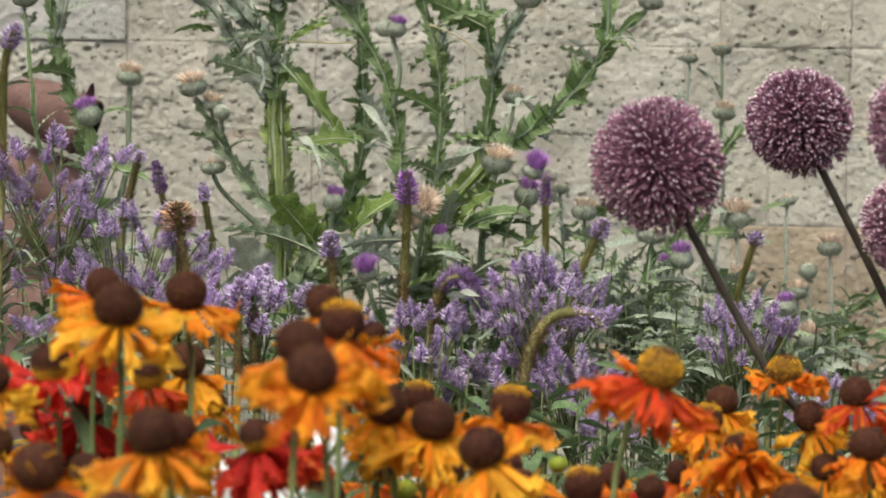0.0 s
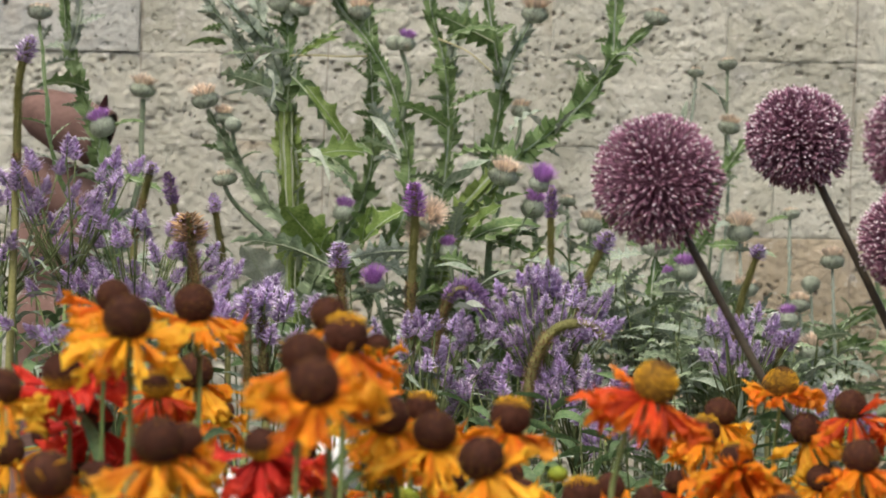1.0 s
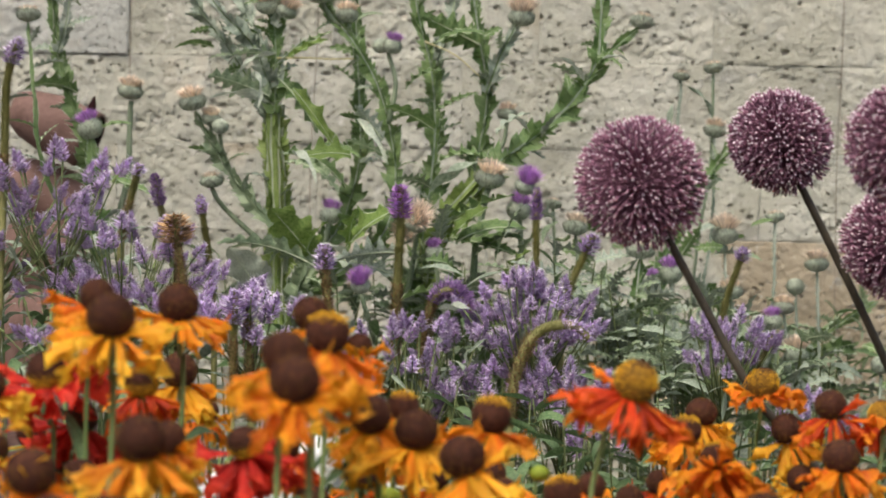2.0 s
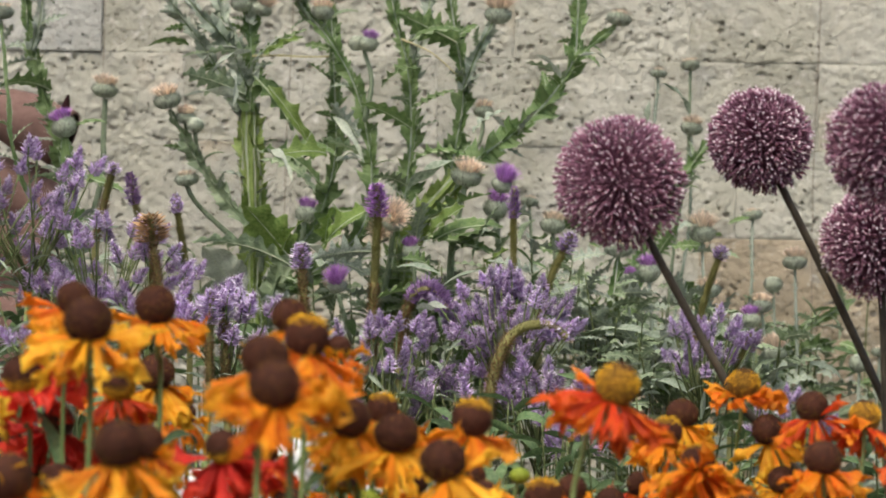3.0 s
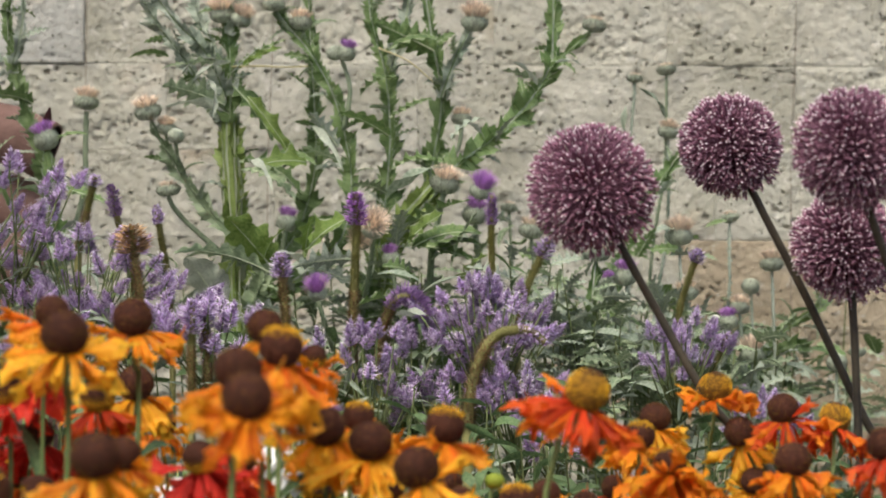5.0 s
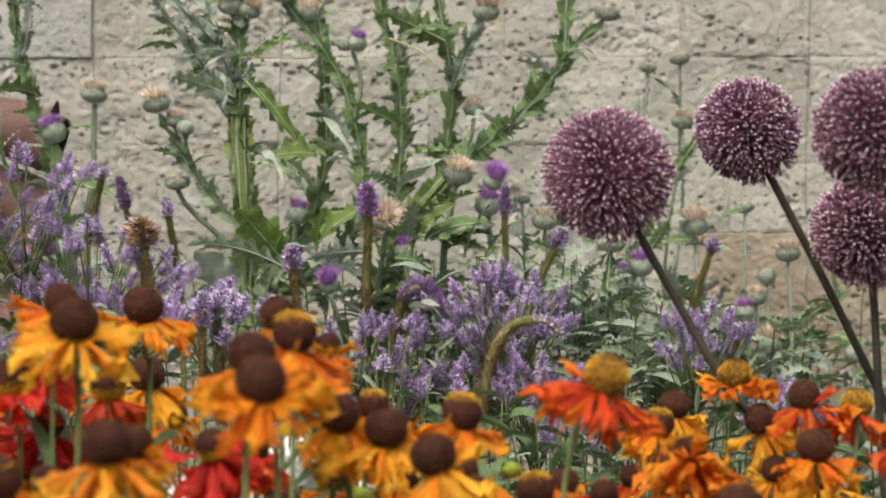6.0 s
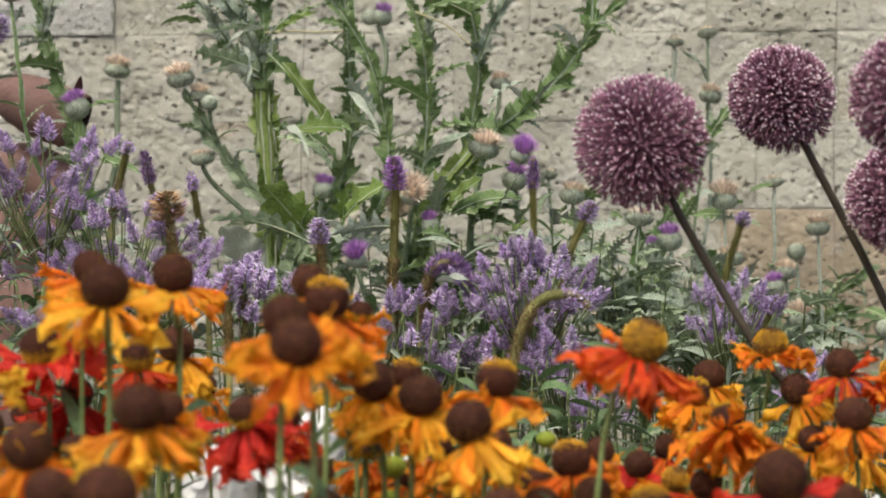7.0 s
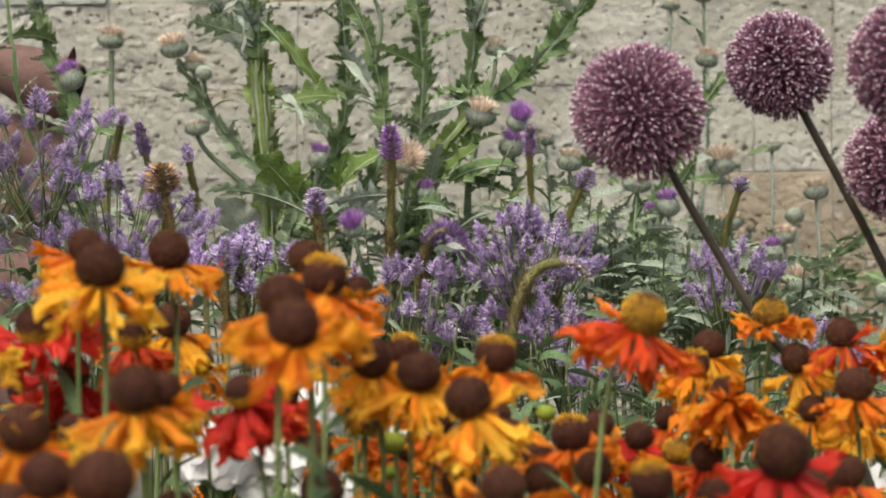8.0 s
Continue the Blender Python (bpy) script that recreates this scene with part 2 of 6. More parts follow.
def part(name, mesh, parent, label="", m=None):
    ob = new(name, mesh)
    ob.parent = parent
    if m is not None:
        ob.matrix_basis = m
    return tagged(ob, label)


def thing(name, base, label, category, group="", kind=""):
    ob = new(name)
    ob.location = base
    ob.empty_display_size = 0.02
    return tagged(ob, label, category, group, kind)


def curve(pts, step=0.006):
    """A smooth line through the points, as evenly spaced points."""
    p = [Vector(q) for q in pts]
    p = [p[0] * 2 - p[1]] + p + [p[-1] * 2 - p[-2]]
    out = []
    for i in range(1, len(p) - 2):
        n = max(2, int((p[i + 1] - p[i]).length / step))
        for k in range(n):
            t = k / n
            a, b, c, d = p[i - 1], p[i], p[i + 1], p[i + 2]
            out.append(0.5 * (2 * b + (c - a) * t + (2 * a - 5 * b + 4 * c - d) * t * t + (3 * b - 3 * c + d - a) * t ** 3))
    out.append(p[-2])
    return out


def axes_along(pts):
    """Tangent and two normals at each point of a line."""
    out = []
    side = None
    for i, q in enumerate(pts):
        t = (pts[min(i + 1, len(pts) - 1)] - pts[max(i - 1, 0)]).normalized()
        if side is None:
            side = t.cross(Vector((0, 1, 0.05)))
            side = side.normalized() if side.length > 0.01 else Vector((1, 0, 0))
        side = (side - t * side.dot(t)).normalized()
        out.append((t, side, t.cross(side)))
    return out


def tube(b, pts, r0, r1, sides=7, slot=0, ribs=0.0):
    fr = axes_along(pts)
    n = len(pts)
    ring = []
    for i, (q, (t, s, u)) in enumerate(zip(pts, fr)):
        r = r0 + (r1 - r0) * i / max(1, n - 1)
        for k in range(sides):
            a = 2 * math.pi * k / sides
            rr = r * (1 + ribs * (k % 2))
            ring.append(q + s * (rr * math.cos(a)) + u * (rr * math.sin(a)))
    faces = [(i * sides + k, i * sides + (k + 1) % sides, (i + 1) * sides + (k + 1) % sides, (i + 1) * sides + k) for i in range(n - 1) for k in range(sides)]
    faces += [tuple(range(sides - 1, -1, -1)), tuple((n - 1) * sides + k for k in range(sides))]
    b.add(ring, faces, slot)


def ball(b, centre, rx, ry, rz, seg=14, rings=9, slot=0):
    c = Vector(centre)
    pts = [c + Vector((0, 0, rz))]
    for i in range(1, rings):
        a = math.pi * i / rings
        pts += [c + Vector((rx * math.sin(a) * math.cos(2 * math.pi * k / seg), ry * math.sin(a) * math.sin(2 * math.pi * k / seg), rz * math.cos(a))) for k in range(seg)]
    pts.append(c - Vector((0, 0, rz)))
    faces = [(0, 1 + k, 1 + (k + 1) % seg) for k in range(seg)]
    for i in range(rings - 2):
        o = 1 + i * seg
        faces += [(o + k, o + seg + k, o + seg + (k + 1) % seg, o + (k + 1) % seg) for k in range(seg)]
    o = 1 + (rings - 2) * seg
    faces += [(o + k, len(pts) - 1, o + (k + 1) % seg) for k in range(seg)]
    b.add(pts, faces, slot)


def sphere_dirs(n, low=-1.0, high=1.0):
    """Evenly spread directions between two heights."""
    out = []
    for i in range(n):
        z = high - (high - low) * (i + 0.5) / n
        a = i * 2.399963
        r = math.sqrt(max(0.0, 1 - z * z))
        out.append(Vector((r * math.cos(a), r * math.sin(a), z)))
    return out


def turn_to(axis, twist=0.0):
    """A rotation that takes z to the axis."""
    return Vector(axis).normalized().to_track_quat("Z", "Y").to_matrix().to_4x4() @ Matrix.Rotation(twist, 4, "Z")


rnd = random.Random(7)


def jit(a):
    return rnd.uniform(-a, a)


# ---- ground and wall ----
def lattice(x, z, size, seed):
    """Smooth value noise on arrays, about -1 to 1."""
    turn = 0.7 + seed % 11
    gx, gz = (x * math.cos(turn) + z * math.sin(turn)) / size, (z * math.cos(turn) - x * math.sin(turn)) / size
    ix, iz = np.floor(gx).astype(np.int64), np.floor(gz).astype(np.int64)
    fx, fz = gx - ix, gz - iz
    fx, fz = fx * fx * (3 - 2 * fx), fz * fz * (3 - 2 * fz)

    def h(a, c):
        q = (a * 374761393 + c * 668265263 + seed * 974711) & 0x7FFFFFFF
        q = ((q ^ (q >> 13)) * 1274126177) & 0x7FFFFFFF
        return ((q ^ (q >> 16)) & 0xFFFF) / 32768.0 - 1.0

    return (h(ix, iz) * (1 - fx) + h(ix + 1, iz) * fx) * (1 - fz) + (h(ix, iz + 1) * (1 - fx) + h(ix + 1, iz + 1) * fx) * fz


WALL_Y, COURSE = 3.465, 0.123
JOINT_Z = 1.261
ground = Build()
ground.add([(-600, -600, 0), (600, -600, 0), (600, 600, 0), (-600, 600, 0)], [(0, 1, 2, 3)])
tagged(new("ground", ground.mesh("ground", ["soil"])), "dark bare garden soil under the flower bed", "ground", kind="structure")

wall = Build()
x0, x1, y0, y1, z1 = -2.4, 2.5, WALL_Y + 0.0060, WALL_Y + 0.45, JOINT_Z + COURSE * 8
wall.add([(x0, y0, -0.1), (x1, y0, -0.1), (x1, y1, -0.1), (x0, y1, -0.1), (x0, y0, z1), (x1, y0, z1), (x1, y1, z1), (x0, y1, z1)],
         [(0, 1, 5, 4), (1, 2, 6, 5), (2, 3, 7, 6), (3, 0, 4, 7), (4, 5, 6, 7), (3, 2, 1, 0)])
wall_north = tagged(new("wall_north", wall.mesh("wall_core", ["mortar"], False)), "old weathered cream limestone garden wall with thin joints", "wall", kind="structure")


def stone_block(xa, xb, za, zb, step, seed, mat, proud):
    """One squared stone with a rough, pitted, worn face."""
    nx, nz = max(3, int((xb - xa) / step)), max(3, int((zb - za) / step))
    gx, gz = np.meshgrid(np.linspace(xa, xb, nx + 1), np.linspace(za, zb, nz + 1))
    r = np.random.RandomState(seed)
    e = np.minimum(np.minimum(gx - xa, xb - gx), np.minimum(gz - za, zb - gz))
    e = e + 0.003 * lattice(gx, gz, 0.02, seed + 5)
    h = 0.0028 * lattice(gx, gz, 0.09, seed) + 0.0014 * lattice(gx, gz, 0.035, seed + 1) + 0.0009 * lattice(gx, gz, 0.014, seed + 2) + 0.0010 * lattice(gx, gz, 0.0065, seed + 3)
    rough = np.clip(1.3 * lattice(gx, gz, 0.08, seed + 9) + 0.15, 0.1, 1)
    h = h + rough * (0.0016 * lattice(gx, gz, 0.018, seed + 4) + 0.0021 * lattice(gx, gz, 0.0055, seed + 6))
    h = np.maximum(h, -0.0045) * np.clip(e / 0.006, 0.12, 1) - 0.0008 * np.exp(-np.clip(e, 0, 1) / 0.0013)
    if step < 0.006:
        for _ in range(int((xb - xa) * (zb - za) * 4200)):
            px, pz, pr = r.uniform(xa, xb), r.uniform(za, zb), 0.0018 + 0.0030 * r.rand() ** 4
            if r.rand() > 0.22 + 0.6 * float(lattice(np.array([px]), np.array([pz]), 0.06, seed + 11)[0]):
                continue
            i0, i1 = np.searchsorted(gx[0], (px - 3 * pr, px + 3 * pr))
            k0, k1 = np.searchsorted(gz[:, 0], (pz - 3 * pr, pz + 3 * pr))
            if i1 > i0 and k1 > k0:
                sx, sz = gx[k0:k1, i0:i1] - px, (gz[k0:k1, i0:i1] - pz) * r.uniform(1.0, 2.2)
                h[k0:k1, i0:i1] -= 0.0140 * np.exp(-((sx * sx + sz * sz) / (pr * pr)) ** 2)
    cx, cz = (xa + xb) / 2, (za + zb) / 2
    front = np.stack([gx - cx, -proud - h, gz - cz], -1).reshape(-1, 3)
    w = nx + 1
    i, k = np.meshgrid(np.arange(nx), np.arange(nz))
    a = (k * w + i).ravel()
    faces = np.stack([a, a + 1, a + w + 1, a + w], 1).tolist()
    rim = [q for q in range(w)] + [q * w + nx for q in range(1, nz + 1)] + [nz * w + q for q in range(nx - 1, -1, -1)] + [q * w for q in range(nz - 1, 0, -1)]
    o = len(front)
    back = front[rim].copy()
    back[:, 1] = 0.03
    faces += [(rim[q], o + q, o + (q + 1) % len(rim), rim[(q + 1) % len(rim)]) for q in range(len(rim))]
    me = bpy.data.meshes.new("stone_block")
    me.from_pydata(np.vstack([front, back]).tolist(), [], faces)
    me.materials.append(M[mat])
    me.polygons.foreach_set("use_smooth", [q < nx * nz for q in range(len(faces))])
    ob = new("stone_block", me)
    ob.location = (cx, WALL_Y, cz)
    ob.parent = wall_north
    return ob


# upright joints of the courses that show, others by chance
JOINTS = {0: [-0.517, -0.188, 0.065, 0.310], -1: [-0.399, -0.042, 0.262, 0.491]}
blk = random.Random(21)
for row in range(-11, 8):
    za = JOINT_Z + row * COURSE
    if za < -0.12:
        continue
    marks = list(JOINTS.get(row, [blk.uniform(-0.05, 0.2)]))
    while marks[0] > -2.1:
        marks.insert(0, marks[0] - blk.uniform(0.22, 0.40))
    while marks[-1] < 2.2:
        marks.append(marks[-1] + blk.uniform(0.22, 0.40))
    for xa, xb in zip(marks, marks[1:]):
        near = -0.95 < xb and xa < 1.05 and 0.55 < za < 1.45
        mat = "stone"
        proud = blk.uniform(0.0, 0.0010)
        if row == 0 and xb < JOINTS[0][0] + 0.01 and xb > JOINTS[0][0] - 0.01:
            mat, proud = "stone_grey", 0.0045
        if row < -2 and xa > 0.1:
            mat = "stone_ochre"
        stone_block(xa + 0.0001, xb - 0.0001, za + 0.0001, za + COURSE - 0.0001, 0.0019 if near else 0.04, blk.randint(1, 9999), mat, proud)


def wall_wire(pts):
    b = Build()
    tube(b, curve(pts, 0.03), 0.0007, 0.0007, 5)
    tagged(new("wall_wire", b.mesh("wire", ["wire"])), "thin dark training wire hanging against the stone wall", "wire", "wires on the wall")


wall_wire([(-0.246, 3.435, 1.475), (-0.245, 3.435, 1.300), (-0.250, 3.440, 1.164), (-0.251, 3.440, 1.013), (-0.248, 3.445, 0.790)])
wall_wire([(0.488, 3.435, 1.481), (0.488, 3.435, 1.306), (0.485, 3.440, 1.195), (0.483, 3.440, 1.116), (0.485, 3.445, 0.800)])
wall_wire([(-0.510, 3.435, 1.473), (-0.509, 3.435, 1.297), (-0.510, 3.440, 1.226), (-0.505, 3.440, 0.787)])


# ---- terracotta pots by the wall ----
def terracotta_pot(centre, axis, r, depth):
    """A rounded clay pot with a rolled rim; the axis points out of its mouth."""
    c = Vector(centre)
    ob = thing("terracotta_pot", c, "old pinkish terracotta pot lying beside the stone wall", "pot", "stacked clay pots")
    m = turn_to(axis)
    outer = [(0.0, 0.0), (0.55, 0.0), (0.82, 0.18), (0.98, 0.45), (1.0, 0.68), (0.94, 0.84), (0.98, 0.88), (1.0, 0.94), (0.97, 1.0), (0.90, 1.0)]
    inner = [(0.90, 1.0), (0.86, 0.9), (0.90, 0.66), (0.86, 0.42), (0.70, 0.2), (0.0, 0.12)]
    # the inside gets its own dark colour as painted shade
    for name, prof, mat in (("body", outer, "terracotta"), ("inside", inner, "pot_shade")):
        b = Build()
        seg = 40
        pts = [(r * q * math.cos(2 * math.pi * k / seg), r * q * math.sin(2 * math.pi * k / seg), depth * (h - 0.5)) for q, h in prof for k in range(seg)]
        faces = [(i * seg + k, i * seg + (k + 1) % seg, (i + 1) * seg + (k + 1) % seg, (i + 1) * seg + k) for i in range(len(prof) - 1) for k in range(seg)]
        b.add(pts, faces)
        part(name, b.mesh(name, [mat]), ob, "inside with shade put into its colour" if name == "inside" else "", m)


terracotta_pot((-0.570, 3.200, 1.141), (0.92, -0.1, -0.38), 0.040, 0.115)
terracotta_pot((-0.582, 3.240, 1.052), (0.90, -0.05, -0.42), 0.042, 0.11)
terracotta_pot((-0.582, 3.220, 0.965), (0.3, 0.2, -0.9), 0.055, 0.11)
terracotta_pot((-0.577, 3.220, 0.875), (0.1, 0.1, -1.0), 0.06, 0.12)
terracotta_pot((-0.575, 3.220, 0.748), (0.1, 0.0, -1.0), 0.07, 0.13)
for z, r in ((0.66, 0.075), (0.52, 0.08), (0.375, 0.085), (0.225, 0.09), (0.075, 0.095)):
    terracotta_pot((-0.575, 3.220, z), (0.0, 0.0, -1.0), r, 0.15)


# ---- leaves ----
def simple_leaf(mat, bend, fold, wavy, seed):
    """A lance-shaped leaf of length 1 along x, with a folded midrib."""
    b = Build()
    rows, cols = 9, (-1, -0.5, 0, 0.5, 1)
    pts, uvs = [], []
    for i in range(rows + 1):
        s = i / rows
        w = 0.10 * (math.sin(math.pi * min(1, s * 0.97 + 0.03)) ** 0.8) * (1.15 - 0.4 * s) + 0.004
        for c in cols:
            pts.append((math.cos(bend * s) * s, c * w, math.sin(-bend * s) * s * 0.7 + abs(c) * w * fold + wavy * w * math.sin(9 * s + 2 * c + seed)))
            uvs.append((s, 0.5 + 0.5 * c))
    n = len(cols)
    b.add(pts, [(i * n + k, i * n + k + 1, (i + 1) * n + k + 1, (i + 1) * n + k) for i in range(rows) for k in range(n - 1)], 0, uvs)
    return b.mesh("leaf", [mat])


def jagged_leaf(mat, lobes, bend, seed, wide=0.36, web=0.34):
    """A spiny lobed thistle leaf of length 1 along x with a pale raised midrib."""
    r = random.Random(seed)
    b = Build()
    rows = lobes * 8
    pts = []
    amps = [r.uniform(0.65, 1.1) for _ in range(lobes * 2 + 4)]
    mid, rims = [], {-1: [], 1: []}
    for i in range(rows + 1):
        s = i / rows
        env = wide * (math.sin(math.pi * (0.06 + 0.94 * s)) ** 0.7) * (1.05 - 0.35 * s) + 0.006
        x, z = math.sin(bend * s) / bend, (math.cos(bend * s) - 1) / bend
        mid.append(Vector((x, 0, z)))
        for side in (-1, 1):
            ph = (s * lobes + 0.25 * side) % 1.0
            k = int(s * lobes + 0.25 * side + 1)
            saw = (ph / 0.68) ** 1.4 if ph < 0.68 else (1 - (ph - 0.68) / 0.32) ** 1.6
            small = 0.12 * abs(math.sin(s * lobes * 9.0 + side))
            w = env * (web + (1 - web) * saw * amps[k] + small * (1 - saw))
            lift = 0.22 * w * math.sin(s * lobes * 6.2 + side + seed) + 0.25 * w
            half = (x, side * w * 0.5, z + 0.12 * w)
            full = (x + 0.10 * w * saw + 0.02, side * w, z + lift)
            pts += [half, full]
            rims[side].append((tuple(h + (f - h) * 0.9 for h, f in zip(half, full)), full))
        pts.append((x, 0, z))
    for side in (-1, 1):
        edge = [(p[0], p[1], p[2] + up) for pair in rims[side] for p, up in ((pair[0], 0.004), (pair[1], 0.003))]
        b.add(edge, [(2 * i, 2 * i + 1, 2 * i + 3, 2 * i + 2) for i in range(rows)], 1)
    q = 5
    faces = []
    for i in range(rows):
        a, c = i * q, (i + 1) * q
        faces += [(a + 1, a, c, c + 1), (a, a + 4, c + 4, c), (a + 4, a + 2, c + 2, c + 4), (a + 2, a + 3, c + 3, c + 2)]
    b.add(pts, faces)
    tube(b, [m + Vector((0, 0, 0.006)) for m in mid[::3]], 0.018, 0.005, 5, 1)
    return b.mesh("leaf", [mat, "rib"])


LEAVES = [simple_leaf("leaf", 0.5, 0.35, 0.1, 1), simple_leaf("leaf", 0.9, 0.2, 0.2, 2), simple_leaf("leaf", 0.2, 0.5, 0.1, 3), simple_leaf("leaf", 1.3, 0.3, 0.25, 4)]
GREY = [simple_leaf("leaf_grey", 0.6, 0.4, 0.15, 5), simple_leaf("leaf_grey", 1.0, 0.25, 0.2, 6), simple_leaf("leaf_grey", 0.3, 0.5, 0.1, 7)]
SPINY = [jagged_leaf("thistle", 5, 0.5, 1), jagged_leaf("thistle", 4, 0.9, 2), jagged_leaf("thistle", 6, 0.3, 3), jagged_leaf("thistle", 5, 1.2, 4, 0.42)]
SPINY_GREY = [jagged_leaf("thistle_grey", 5, 0.6, 5, 0.30, 0.2), jagged_leaf("thistle_grey", 4, 1.0, 6, 0.36, 0.24), jagged_leaf("thistle_grey", 6, 0.4, 7, 0.32, 0.16), jagged_leaf("sage", 6, 0.8, 8, 0.34, 0.18), jagged_leaf("sage", 5, 0.5, 12, 0.26, 0.14), jagged_leaf("sage", 7, 1.1, 13, 0.30, 0.2)]


BROAD = [jagged_leaf("thistle_bright", 3, 0.35, 9, 0.62), jagged_leaf("thistle_bright", 3, 0.7, 10, 0.55), jagged_leaf("pale_dry", 3, 0.4, 14, 0.6, 0.6)]


def leaf_pose(at, way, size, twist, base, width=1.0):
    """The pose of a leaf that starts at a point and runs along a direction."""
    w = Vector(way).normalized()
    m = w.to_track_quat("X", "Z").to_matrix().to_4x4() @ Matrix.Rotation(twist, 4, "X") @ Matrix.Diagonal((size, size * width, size, 1))
    return Matrix.Translation(Vector(at) - Vector(base)) @ m


def leaf_clump(name, label, category, centre, rx, ry, rz, n, meshes, size, group, up=0.3, mat="twig"):
    """A few curved stalks that spread from one root, with leaves along their upper part."""
    c = Vector(centre)
    root = Vector((c.x, c.y, 0))
    ob = thing(name, root, label, category, group)
    stalks = max(3, n // 8)
    for k in range(stalks):
        tip = c + Vector((jit(rx), jit(ry), rz * rnd.uniform(-0.1, 1.0)))
        foot = root + Vector((jit(0.02), jit(0.02), 0))
        bow = (foot + tip) / 2 + Vector(((tip.x - c.x) * 0.1 + jit(0.02), jit(0.03), -0.03))
        line = curve([foot, bow, bow.lerp(tip, 0.6) + Vector((jit(0.025), jit(0.02), 0)), tip], 0.012)
        b = Build()
        tube(b, [q - root for q in line], 0.0024, 0.0009, 5)
        part("stalk", b.mesh("stalk", [mat]), ob)
        high = [q for q in line if q.z > c.z - rz * 1.1]
        for i in range(n // stalks):
            q = high[min(len(high) - 1, int(len(high) * (i + rnd.random()) * stalks / n))]
            turn = 2.4 * i + jit(0.7) + k
            way = Vector((math.cos(turn) * 1.1, -abs(math.sin(turn)) * 0.8 + 0.15, rnd.uniform(-0.45, 0.6) + up))
            part("leaf", rnd.choice(meshes), ob, "", leaf_pose(q, way, size * rnd.uniform(0.7, 1.5), jit(1.0), root))
    return ob


# ---- thistles ----
def thistle_head_mesh(kind, seed):
    """Bracts of a thistle head, about 1 in radius, and its tuft."""
    r = random.Random(seed)
    b = Build()
    flat = {"purple": 0.92, "bud": 0.95, "dry": 0.64, "flat": 0.55, "brush": 0.7, "plume": 0.7}[kind]
    ball(b, (0, 0, 0), 0.92, 0.92, 0.92 * flat, 16, 10)
    for d in sphere_dirs(240, -0.9, 0.75):
        p = Vector((d.x, d.y, d.z * flat)) * 0.9
        out = Vector((d.x, d.y, d.z * flat))
        side = out.cross(Vector((0, 0, 1))).normalized() * 0.062
        tip = p * 1.06 + Vector((d.x * 0.13, d.y * 0.13, 0.13 + 0.09 * r.random()))
        low = p - Vector((0, 0, 0.1))
        b.add([low, p * 1.05 + side, tip, p * 1.05 - side, p * 1.10], [(0, 1, 4), (1, 2, 4), (2, 3, 4), (3, 0, 4)])
    tuft = Build()
    n, wide, tall = {"purple": (240, 1.15, 1.05), "dry": (280, 1.25, 0.95), "flat": (90, 0.8, 0.5), "bud": (0, 0, 0), "brush": (420, 1.7, 1.35), "plume": (360, 1.8, 1.7)}[kind]
    for _ in range(n):
        a, q = r.uniform(0, 2 * math.pi), math.sqrt(r.random())
        root = Vector((0.62 * q * math.cos(a), 0.62 * q * math.sin(a), flat * 0.62))
        lean = wide * q * r.uniform(0.6, 1.1)
        tip = root + Vector((lean * math.cos(a) * 0.6 + r.uniform(-0.1, 0.1), lean * math.sin(a) * 0.6 + r.uniform(-0.1, 0.1), tall * (1.05 - 0.45 * q * q) * r.uniform(0.75, 1.1)))
        side = Vector((-math.sin(a), math.cos(a), 0)) * r.uniform(0.02, 0.042)
        mid = (root + tip) / 2 + Vector((r.uniform(-0.06, 0.06), r.uniform(-0.06, 0.06), 0.08))
        tuft.add([root - side, root + side, mid + side * 1.2, mid - side * 1.2, tip], [(0, 1, 2, 3), (3, 2, 4)])
    return b.mesh("bracts", ["bract"]), (tuft.mesh("tuft", ["tuft_purple" if kind in ("purple", "plume") else "tuft_dry"], False) if n else None)


HEADS = {k: [thistle_head_mesh(k, 10 * i + len(k)) for i in range(2)] for k in ("purple", "dry", "flat", "bud", "brush", "plume")}


def thistle_head(plant, at, r, kind, axis=(0, 0, 1)):
    bracts, tuft = rnd.choice(HEADS[kind])
    m = Matrix.Translation(Vector(at) - plant.location) @ turn_to(Vector(axis) + Vector((jit(0.15), jit(0.15), 0)), jit(3)) @ Matrix.Scale(r, 4)
    head = part("flower_head", bracts, plant, {"purple": "purple flower in spiny green bracts", "dry": "dried peach seed head", "flat": "flat spent grey-green head", "bud": "closed grey-green bud", "brush": "dried peach seed head with bushy tuft", "plume": "bushy purple flower in green bracts"}[kind], m)
    if tuft:
        part("tuft", tuft, head, "purple tuft" if kind in ("purple", "plume") else "dry peach tuft")


def spiny_leaf(plant, at, way, size, twist=0.0, grey=False, width=1.0):
    part("leaf", rnd.choice(SPINY_GREY if grey else SPINY), plant, "pale downy leaf" if grey else "", leaf_pose(at, way, size, twist, plant.location, width))


